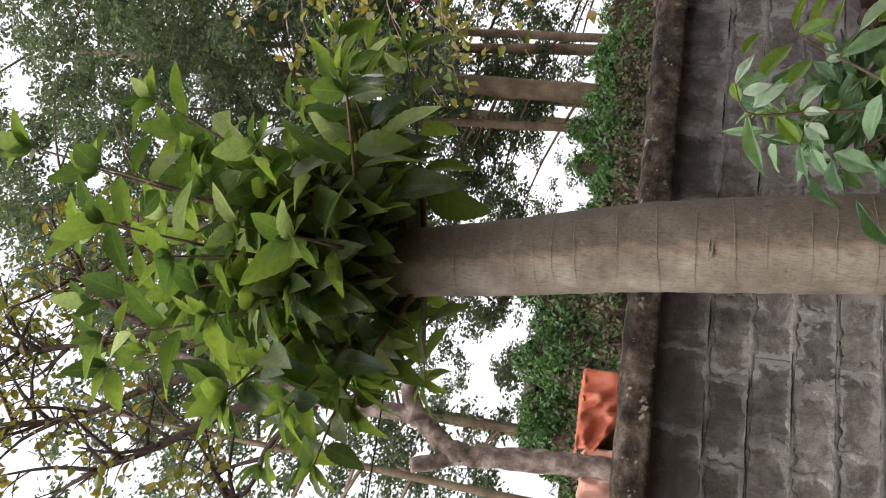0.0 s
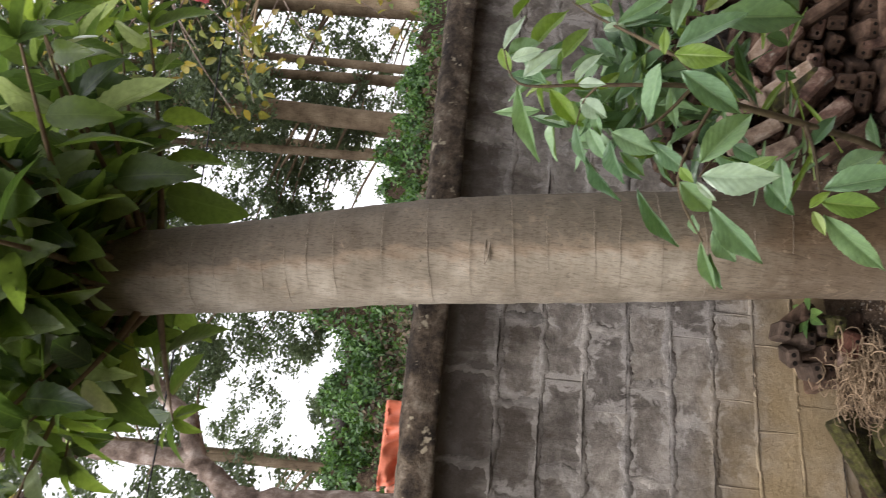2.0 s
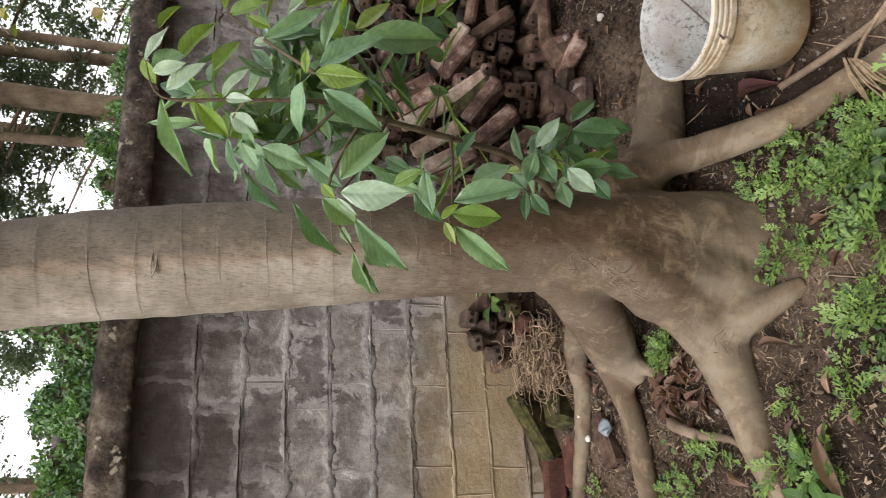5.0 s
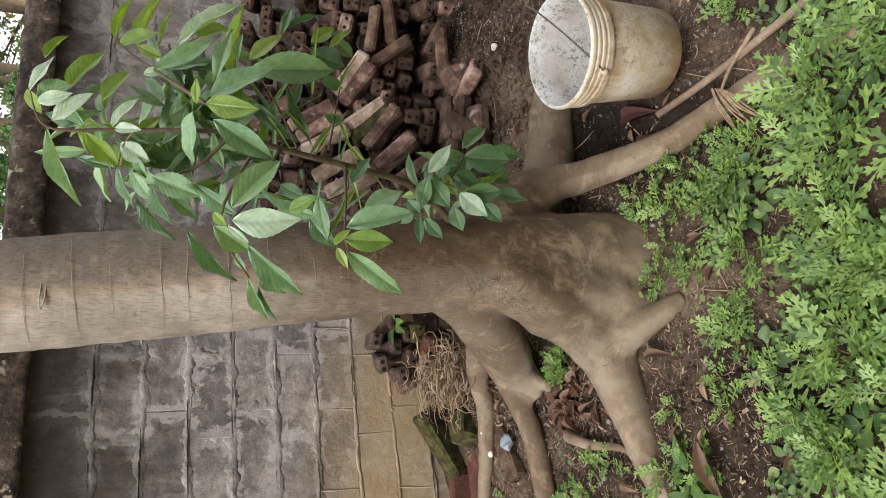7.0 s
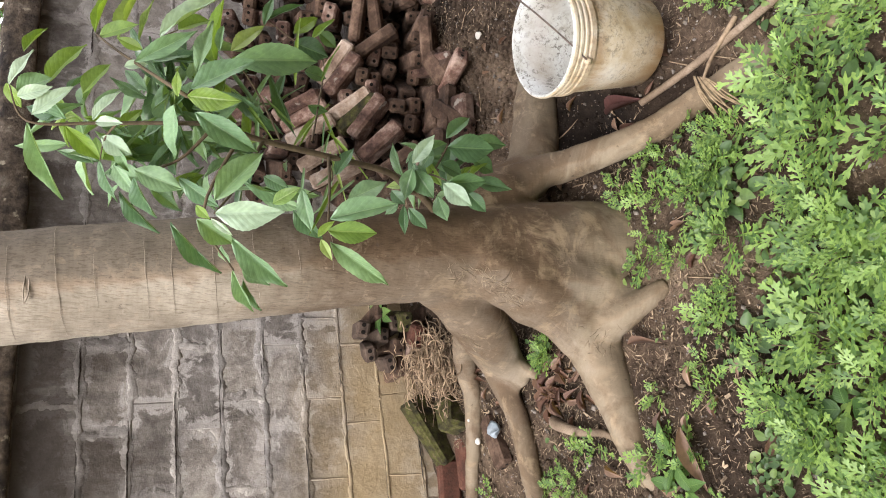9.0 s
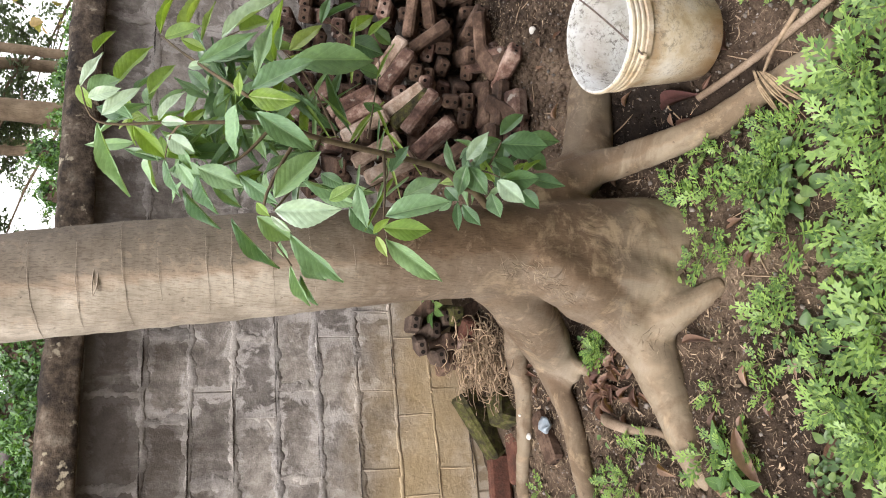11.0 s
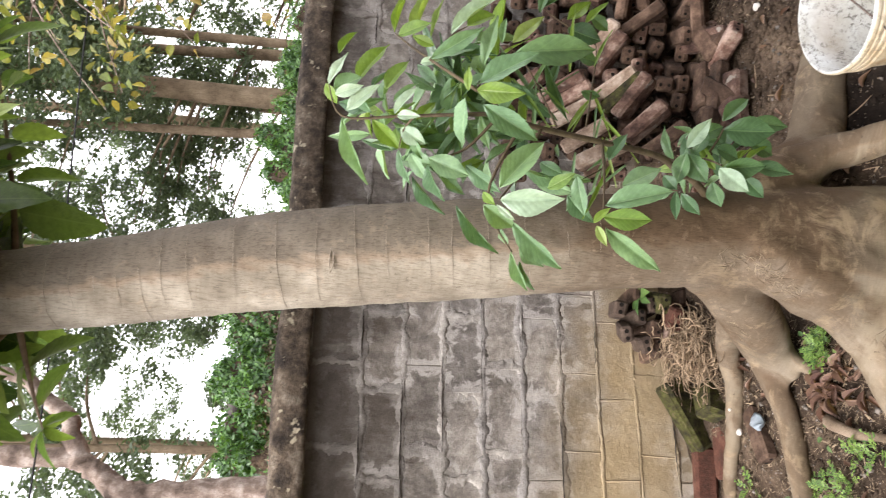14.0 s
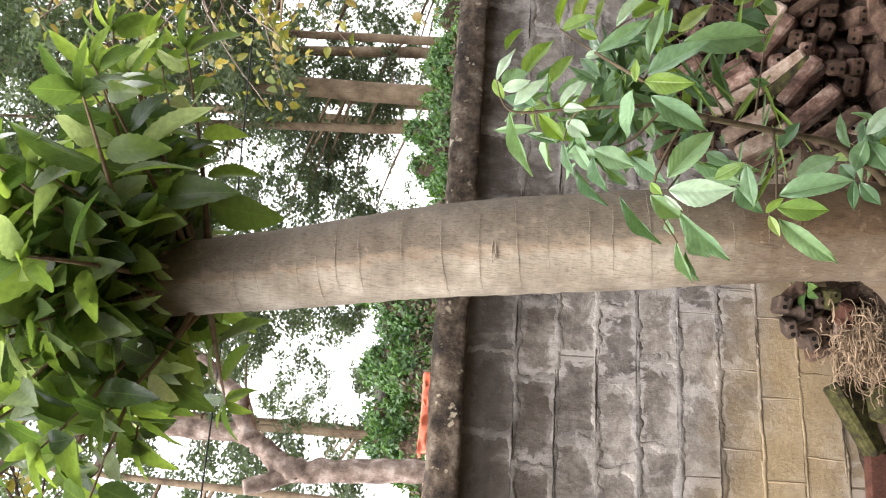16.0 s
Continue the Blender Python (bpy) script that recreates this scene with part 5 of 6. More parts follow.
def build_bricks():
    random.seed(8)
    old = [brick_mesh("brick", M_OLDBRICK, s, (0.18, 0.066, 0.048), 0.0062) for s in range(4)]
    red = [brick_mesh("brick", M_BRICK, s + 9) for s in range(4)]
    lab_old = "weathered two-hole clay brick in a heap by the wall"
    lab_red = "tumbled reddish two-hole clay brick on the heap"

    def lay(mesh, m, label):
        ob = new("brick", mesh)
        ob.matrix_world = m
        tagged(ob, label, "brick", "heap of bricks")

    def slope(x, z):
        """Depth of the heap's sloping face at a height; it thins out towards the tree."""
        full = 0.82 * min(1.0, max(0.25, (x - 1.30) / 0.38))
        return 2.62 + 0.46 * z / full if z < full else None

    # stacked with the ends outwards, slipping forwards
    row = 0
    z = 0.06
    while z < 0.80:
        x = 1.60 + (row % 2) * 0.04 + rnd(-0.02, 0.02) + 0.30 * max(0, 0.5 - z)
        while x < 2.72:
            y = slope(x, z)
            if y is not None:
                for deep in range(2 if random.random() < 0.3 else 1):
                    yy = y + 0.07 + deep * 0.19 + rnd(-0.06, 0.05)
                    if yy < 3.17 and random.random() > 0.04:
                        lay(old[random.randrange(4)] if random.random() < 0.8 else red[random.randrange(4)],
                            pose(x + rnd(-0.012, 0.012), yy, z + rnd(-0.01, 0.01) - 0.03 * deep, (90 if random.random() < 0.35 else 0) + random.gauss(0, 8), random.gauss(12, 9), random.gauss(56, 10)), lab_old)
            x += rnd(0.084, 0.104)
        z += 0.058
        row += 1
    # the near side has slid: bricks on their sides, leaning down towards the tree's roots
    tan = [brick_mesh("brick", M_TANBRICK, s + 70, (0.19, 0.074, 0.054)) for s in range(3)]
    lab_tan = "pale tan clay brick slid down the heap"
    mossy = brick_mesh("brick", M_MOSSBRICK, 81, (0.185, 0.074, 0.056))
    for mesh, lab, rows in (
        (tan, lab_tan, ((2.06, 2.82, 0.45, 0.68, -0.57, -0.46), (1.87, 2.80, 0.42, 0.40, -0.58, -0.71), (1.79, 2.87, 0.55, 0.30, -0.57, -0.76), (1.68, 2.85, 0.52, 0.35, -0.58, -0.74), (1.60, 2.83, 0.48, 0.28, -0.57, -0.77))),
        (red, lab_red, ((2.00, 2.80, 0.43, 0.65, -0.57, -0.49), (1.81, 2.77, 0.36, 0.65, -0.57, -0.50), (1.92, 2.96, 0.72, 0.40, -0.58, -0.71), (1.70, 2.75, 0.33, 0.52, -0.59, -0.62), (1.90, 2.89, 0.59, 0.30, -0.57, -0.76), (1.84, 2.88, 0.56, 0.34, -0.58, -0.74))),
        ([mossy], "clay brick with a mossy face on the heap", ((1.83, 2.79, 0.39, 0.50, -0.59, -0.63),)),
        (old, lab_old, ((2.25, 2.77, 0.36, 0.90, -0.44, -0.07), (2.28, 2.74, 0.30, 0.94, -0.31, 0.17), (2.13, 2.74, 0.31, 0.42, -0.59, -0.70), (2.11, 2.65, 0.14, 0.93, -0.34, 0.12), (1.62, 2.72, 0.28, 0.46, -0.59, -0.67))),
    ):
        for x, y, z, dx, dy, dz in rows:
            long_way = Vector((dx, dy, dz)).normalized()
            face = (UP * 0.55 - AWAY * 0.75 + RIGHT * random.gauss(-0.1, 0.22))
            side = face.cross(long_way).normalized()
            face = long_way.cross(side)
            for layer in range(2):
                at = Vector((x, y, z)) + (AWAY * 0.085 - UP * 0.05 + side * rnd(-0.03, 0.03)) * layer
                lay((mesh if not layer else old)[random.randrange(len(mesh))], Matrix.Translation(at) @ Matrix((long_way, face, -side)).transposed().to_4x4(), lab if not layer else lab_old)
    # fallen to the foot of the heap
    for i in range(12):
        x, y = rnd(1.6, 2.3), rnd(2.58, 2.72)
        lay((old if i % 3 else red)[random.randrange(4)], pose(x, y, land(x, y) + rnd(0.03, 0.07), random.gauss(0, 14), random.gauss(0, 14), rnd(0, 180)), lab_old)
    # broken ones at the foot of the wall, beyond the trunk
    def lump(size, seed):
        bm = bmesh.new()
        box(bm, size, bevel=0.012)
        for v in bm.verts:
            v.co += Vector(noise.noise_vector(v.co * 14 + Vector((seed, 0, 0)))) * 0.014
        return finish("brick", bm, M_MOSSBRICK, smooth=False)

    moss, moss2 = lump((0.27, 0.07, 0.105), 3.1), lump((0.13, 0.09, 0.085), 8.4)
    dark = [brick_mesh("brick", M_DARKBRICK, s + 30) for s in range(2)]
    grey = [brick_mesh("brick", M_GREYBRICK, s + 50, (0.15, 0.062, 0.05), hole=0.0085) for s in range(3)]
    lab_grey = "grey dusty two-hole brick stacked against the wall"
    for me, m, lab in ((moss, pose(0.725, 3.165, 0.065, 20, -24, 4), "long slab of brick green with moss, leaning at the wall foot"), (moss2, pose(0.765, 3.03, 0.035, 5, 12, 20), "mossy half brick on the soil"),
                       (dark[0], pose(0.59, 3.06, -0.015, 0, 4, 6), "dark red clay brick at the wall foot"), (old[3], pose(0.625, 2.80, 0.006, 0, 0, 20), "half-buried brown clay brick"), (dark[1], pose(0.52, 3.15, 0.02, 80, 4, 2), "dark red clay brick at the wall foot"),
                       (grey[0], pose(1.12, 3.165, 0.305, 8, 14, 78), lab_grey), (grey[1], pose(1.035, 3.16, 0.285, -14, 16, 66), lab_grey), (grey[2], pose(0.99, 3.165, 0.215, -20, 10, 74), lab_grey),
                       (grey[1], pose(1.085, 3.17, 0.245, 4, -3, 88), lab_grey), (old[0], pose(1.17, 3.17, 0.245, 6, 2, 94), lab_old), (old[1], pose(1.04, 3.165, 0.19, 3, 0, 84), lab_old), (grey[0], pose(1.13, 3.165, 0.19, -4, 0, 90), lab_grey),
                       (dark[0], pose(1.085, 3.09, 0.125, 10, 12, 64), "dark red clay brick at the wall foot"), (red[2], pose(1.06, 3.13, 0.125, 10, 12, 60), lab_red), (mossy, pose(1.15, 3.14, 0.155, 0, 5, 70), "clay brick with a mossy face in the rubble"), (old[3], pose(1.07, 3.17, 0.055, 0, 0, 90), lab_old), (old[0], pose(1.17, 3.17, 0.06, 0, 0, 85), lab_old), (old[1], pose(0.97, 3.19, 0.17, 0, 6, 90), lab_old), (old[2], pose(0.98, 3.19, 0.105, 0, 0, 80), lab_old)):
        lay(me, m, lab)


build_bricks()


def build_litter():
    random.seed(14)
    # nest of dry grass
    bm = bmesh.new()
    for i in range(760):
        c = Vector((0.94 + random.gauss(0, 0.05), 3.0 + random.gauss(0, 0.06), 0.09 + random.gauss(0, 0.05)))
        a, r, tilt, step = rnd(0, 6.28), rnd(0.015, 0.055), rnd(-0.9, 0.9), rnd(0.35, 0.8)
        pts = []
        for s in range(6):
            b = a + s * step
            pts.append((c.x + (math.cos(b) - math.cos(a)) * r, c.y + (math.sin(b) - math.sin(a)) * r * 0.8, max(0.0 + rnd(0, 0.02), c.z + tilt * (math.sin(b) - math.sin(a)) * r + rnd(-0.004, 0.004))))
        tube(bm, pts, [rnd(0.0011, 0.0024)] * 6, 3)
    lone("dry_grass", bm, M_STRAW, "tangled ball of dry straw at the wall foot", "dry grass", kind="stuff")
    # fallen leaves
    sh = leaf_shape(0.30, 1.0, 0.35, 0.08)
    for i in range(130):
        if i < 52:
            x, y = random.gauss(0.72, 0.055), random.gauss(2.46, 0.055)
        else:
            x, y = rnd(0.25, 2.0), rnd(1.6, 2.9)
        a = rnd(0, 6.28)
        m = aim((x, y, soil_height(x, y) + 0.012), (math.cos(a), math.sin(a), rnd(-0.1, 0.35)), (rnd(-0.8, 0.8), rnd(-0.8, 0.8), 1), rnd(0.035, 0.085))
        ob = new("fallen_leaf", scatter_mesh("fallen_leaf", [(sh, [m])], M_DRYLEAF))
        tagged(ob, "curled brown fallen leaf", "dry leaf", "fallen leaves")
    for at, d, size, lab in (((1.512, 2.11, -0.155), (-0.10, -0.99, 0.0), 0.15, "long reddish-brown dry leaf beside the pail"), ((0.535, 2.074, -0.12), (-0.95, -0.2, -0.08), 0.17, "large curled brown dry leaf"), ((0.784, 2.166, -0.085), (-0.1, -0.9, -0.3), 0.10, "pale tan dry leaf")):
        ob = new("fallen_leaf", scatter_mesh("fallen_leaf", [(leaf_shape(0.24, 1.5, 0.16, 0.06), [aim(at, d, (0.2, -0.5, 1), size)])], M_REDLEAF if "reddish" in lab else M_DRYLEAF))
        tagged(ob, lab, "dry leaf", "fallen leaves")
    # pale scraps
    for at, r, mat, lab in (((0.635, 2.845, 0.05), 0.011, M_CHALK, "white scrap of foam on the root"), ((0.71, 2.87, 0.06), 0.006, M_CHALK, "small white scrap of foam"), ((0.655, 2.76, 0.03), 0.023, M_BLUE, "crumpled pale blue plastic scrap"), ((2.025, 2.464, 0.03), 0.015, M_CHALK, "smooth white pebble on the soil"), ((1.25, 1.66, -0.29), 0.007, M_CHALK, "small white pebble on soil")):
        bm = bmesh.new()
        bmesh.ops.create_icosphere(bm, subdivisions=2, radius=r, matrix=Matrix.Translation(at) @ Matrix.Diagonal((1, 1.2, 0.65, 1)))
        for v in bm.verts:
            v.co += Vector(noise.noise_vector(v.co * 40)) * r * (0.35 if mat is M_CHALK else 0.9)
        lone("scrap" if mat is not M_CHALK or "scrap" in lab else "pebble", bm, mat, lab, "scrap" if "scrap" in lab else "pebble")
    # chaff: flat bits of straw, bark and leaf over the soil
    bit = (np.array([(-0.5, 0, 0), (0.5, 0, 0), (0.45, 1, 0.12), (-0.4, 1, 0.1), (0, 0.5, 0.15)]), [(0, 1, 4), (1, 2, 4), (2, 3, 4), (3, 0, 4)], np.zeros((5, 2)))
    mats = []
    for i in range(44000):
        x, y = rnd(0.1, 2.4), rnd(1.2, 3.1)
        dense = noise.noise(Vector((x * 3.5, y * 3.5, 40))) + (0.5 if x < 1.0 and y > 1.85 else 0.0)
        if dense < rnd(-0.3, 0.6) or (math.dist((x, y), (1.50, 2.17)) < 0.15 and random.random() < 0.8):
            continue
        a, n = rnd(0, 6.28), rnd(0.004, 0.022)
        m = aim((x, y, soil_height(x, y) + 0.004), (math.cos(a), math.sin(a), rnd(-0.1, 0.3)), (rnd(-0.4, 0.4), rnd(-0.4, 0.4), 1), n)
        w = rnd(0.05, 0.16) if random.random() < 0.9 else rnd(0.2, 0.5)
        mats.append(m @ Matrix.Diagonal((w, 1, 1, 1)))
    tagged(new("leaf_litter", scatter_mesh("leaf_litter", [(bit, mats)], M_CHAFF, False)), "dry straw chaff and bark crumbs on the soil", "leaf litter", kind="stuff")
    # clods of earth
    clod = [noise.noise_vector(Vector((i * 1.7, 3.3, 0.4))) for i in range(12)]
    cm = bmesh.new()
    bmesh.ops.create_icosphere(cm, subdivisions=1, radius=0.5)
    cv = np.array([v.co + Vector(clod[i % 12]) * 0.22 for i, v in enumerate(cm.verts)])
    cf = [tuple(v.index for v in f.verts) for f in cm.faces]
    cm.free()
    mats = []
    for i in range(3400):
        x, y = rnd(0.2, 2.6), rnd(1.3, 3.1)
        s = rnd(0.008, 0.022) if random.random() < 0.9 else rnd(0.022, 0.042)
        mats.append(Matrix.Translation((x, y, soil_height(x, y) + s * 0.1)) @ Euler((rnd(0, 6), rnd(0, 6), rnd(0, 6))).to_matrix().to_4x4() @ Matrix.Diagonal((s, s * rnd(0.6, 1), s * rnd(0.5, 0.8), 1)))
    for i in range(2600):
        x, y = rnd(1.65, 2.45), rnd(2.05, 2.72)
        s = rnd(0.006, 0.018) if random.random() < 0.85 else rnd(0.018, 0.034)
        mats.append(Matrix.Translation((x, y, soil_height(x, y) + s * 0.15)) @ Euler((rnd(0, 6), rnd(0, 6), rnd(0, 6))).to_matrix().to_4x4() @ Matrix.Diagonal((s, s * rnd(0.6, 1), s * rnd(0.5, 0.9), 1)))
    tagged(new("soil_clods", scatter_mesh("soil_clods", [((cv, cf, np.zeros((len(cv), 2))), mats)], M_SOIL, False)), "crumbly brown clods of earth", "soil", kind="stuff")
    # crumbs and grit
    v, f = np.array([(0.5, 0, 0), (-0.5, 0.1, 0), (0, 0.5, 0.05), (0, -0.5, 0), (0, 0, 0.42), (0.05, 0, -0.3)]), [(0, 2, 4), (2, 1, 4), (1, 3, 4), (3, 0, 4), (2, 0, 5), (1, 2, 5), (3, 1, 5), (0, 3, 5)]
    mats = []
    for i in range(5200):
        x, y = rnd(0.2, 2.6), rnd(1.3, 3.2)
        s = rnd(0.003, 0.011) if random.random() < 0.93 else rnd(0.012, 0.026)
        mats.append(Matrix.Translation((x, y, soil_height(x, y) + s * 0.15)) @ Euler((rnd(0, 6), rnd(0, 6), rnd(0, 6))).to_matrix().to_4x4() @ Matrix.Diagonal((s, s, s, 1)))
    tagged(new("gravel", scatter_mesh("gravel", [((v, f, np.zeros((6, 2))), mats)], M_STONE, False)), "loose crumbs of earth and grit", "gravel", kind="stuff")


build_litter()


# ---- weeds ----
def clear_of(x, y):
    """False where roots or the pail leave no room for weeds."""
    for pts in (((1.36, 2.2), (1.38, 1.95), (1.42, 1.78), (1.44, 1.5)), ((0.95, 2.26), (0.8, 2.29), (0.66, 2.27), (0.42, 2.24)), ((0.95, 2.6), (0.85, 2.68), (0.42, 2.65))):
        for a, b in zip(pts, pts[1:]):
            a, b, p = Vector(a), Vector(b), Vector((x, y))
            s = min(max((p - a).dot(b - a) / (b - a).length_squared, 0), 1)
            if (a + (b - a) * s - p).length < (0.10 if a.x > 1.3 else 0.06):
                return False
    return (Vector((x, y)) - Vector((1.1, 2.27))).length > 0.22 and (Vector((x, y)) - Vector((1.65, 1.99))).length > 0.2


def build_weeds():
    random.seed(33)
    feathers = [lobed_shape(4, 1, 1.2), lobed_shape(3, 2, 1.6), lobed_shape(5, 3)]
    rounds = [leaf_shape(0.8, 0.15, 0.15, rows=6, point=0.6), leaf_shape(0.62, 0.2, 0.25, rows=6, point=0.65)]
    cut, tips, rnd1, rnd2, stems = [[], [], []], [], [], [], bmesh.new()

    def cut_plant(x, y, tall, n, size):
        """Leaning stalk with feathery leaves that spread below and crowd, small and bright, at the top."""
        z = soil_height(x, y)
        lx, ly = random.gauss(0, 0.25), random.gauss(-0.1, 0.25)
        a0 = rnd(0, 6.28)
        at = lambda f: Vector((x + lx * tall * f * f, y + ly * tall * f * f, z + tall * f))
        tube(stems, [at(0) - Vector((0, 0, 0.01)), at(0.5), at(1)], [0.0026, 0.002, 0.0012], 5)
        for k in range(n):
            f = 0.08 + 0.92 * (k / n) ** 0.8
            a = a0 + k * 2.4 + rnd(-0.3, 0.3)
            rise = rnd(0.25, 0.6) + 0.75 * f
            m = aim(at(f), (math.cos(a), math.sin(a), rise), (rnd(-0.25, 0.25), rnd(-0.25, 0.25), 1), size * rnd(0.7, 1.2) * (1.1 - 0.5 * f))
            (tips if f > 0.82 and random.random() < 0.7 else cut[k % 3]).append(m)

    def small_plant(x, y, n, size):
        z = soil_height(x, y)
        a0 = rnd(0, 6.28)
        for k in range(n):
            a = a0 + k * 2.4
            st = rnd(0.3, 1.1) * size
            p = Vector((x + math.cos(a) * st, y + math.sin(a) * st, z + rnd(0.012, 0.05)))
            tube(stems, [(x, y, z), p], [0.0012, 0.0009], 3)
            (rnd1 if k % 2 else rnd2).append(aim(p, (math.cos(a), math.sin(a), rnd(-0.1, 0.45)), (rnd(-0.35, 0.35), rnd(-0.35, 0.35), 1), size * rnd(0.7, 1.2)))

    for i in range(2500):
        x, y = rnd(-0.35, 2.1), rnd(0.6, 2.12)
        edge = 1.90 - 0.45 * max(0, x - 1.0) + 0.12 * max(0, 0.7 - x) + 0.10 * noise.noise(Vector((x * 4, y * 4, 0)))
        if y > edge or not clear_of(x, y):
            continue
        if (x > 1.25 and y > 1.62 and random.random() < 0.75) or ((x < 0.1 or x > 1.75 or y < 1.0) and random.random() < 0.45):
            continue
        open_soil = noise.noise(Vector((x * 5.5, y * 5.5, 8))) + 0.5 * noise.noise(Vector((x * 15, y * 15, 3)))
        if open_soil < 0.06 and random.random() < 0.93:
            continue
        inside = min(1, max(0, (edge - y) / 0.18))
        mug = noise.noise(Vector((x * 4.2, y * 4.2, 21))) + 0.34 * inside > 0.10
        if mug:
            if random.random() < 0.40:
                cut_plant(x, y, rnd(0.03, 0.09) + 0.07 * inside * rnd(0.2, 1), random.randrange(6, 10), rnd(0.09, 0.185))
        else:
            small_plant(x, y, random.randrange(4, 8), rnd(0.014, 0.036) if random.random() < 0.75 else rnd(0.036, 0.062))
    # tufts between and behind the roots: rosettes of cut leaves, and a few round ones
    for cx, cy, n, sp, size in ((0.85, 1.95, 5, 0.07, 0.10), (1.12, 1.93, 5, 0.08, 0.10), (1.28, 1.82, 6, 0.06, 0.11), (0.62, 2.02, 3, 0.05, 0.08), (0.845, 2.45, 7, 0.022, 0.075), (0.48, 2.46, 7, 0.07, 0.075), (0.40, 2.12, 5, 0.06, 0.09), (1.04, 2.01, 5, 0.07, 0.09), (1.22, 1.99, 6, 0.06, 0.10), (1.33, 1.95, 3, 0.03, 0.08), (1.72, 1.72, 3, 0.03, 0.07), (0.45, 2.9, 2, 0.08, 0.06)):
        for i in range(n):
            x, y = random.gauss(cx, sp), random.gauss(cy, sp)
            cut_plant(x, y, rnd(0.015, 0.05), random.randrange(5, 8), size * rnd(0.7, 1.2))
            if i % 2:
                x, y = random.gauss(cx, sp * 1.3), random.gauss(cy, sp * 1.3)
                small_plant(x, y, random.randrange(3, 6), rnd(0.012, 0.026))
    w = thing("weeds", (0.9, 1.7, -0.3), "low green weeds with cut and rounded leaves", "weeds", kind="stuff")
    hang(new("cut_leaves", scatter_mesh("cut_leaves", list(zip(feathers, cut)), M_WEED)), w)
    hang(new("shoot_tips", scatter_mesh("shoot_tips", [(feathers[0], tips)], M_WEEDTIP)), w)
    hang(new("round_leaves", scatter_mesh("round_leaves", [(rounds[0], rnd1), (rounds[1], rnd2)], M_WEED2)), w)
    hang(part("stalks", stems, M_GREENTWIG, None), w)
    # a few larger weeds
    big = shape_mesh("leaf", leaf_shape(0.78, 0.12, 0.12, rows=7, point=0.65), M_DOCK)
    long = shape_mesh("leaf", leaf_shape(0.45, 0.15, 0.25, rows=7, point=0.8), M_DOCK)
    for x, y, me, n, size, lab in ((0.483, 1.817, big, 5, 0.075, "broad round-leaved green weed"), (0.45, 2.12, long, 5, 0.085, "weed with long dark leaves"), (0.384, 2.115, long, 5, 0.085, "weed with long dark leaves"), (0.498, 1.696, big, 4, 0.06, "broad round-leaved green weed"), (1.16, 3.08, long, 8, 0.075, "small leafy shoot in the rubble")):
        z = soil_height(x, y)
        t = thing("weed", (x, y, z), lab, "weed")
        for k in range(n):
            a = k * 6.28 / n + rnd(-0.3, 0.3)
            ob = new("leaf", me)
            hang(ob, t)
            ob.matrix_basis = aim((x + math.cos(a) * 0.015, y + math.sin(a) * 0.015, z + (0.03 if y < 3 else 0.19)), (math.cos(a), math.sin(a), rnd(0.1, 0.5)), (0, 0, 1), size * rnd(0.8, 1.15))


build_weeds()


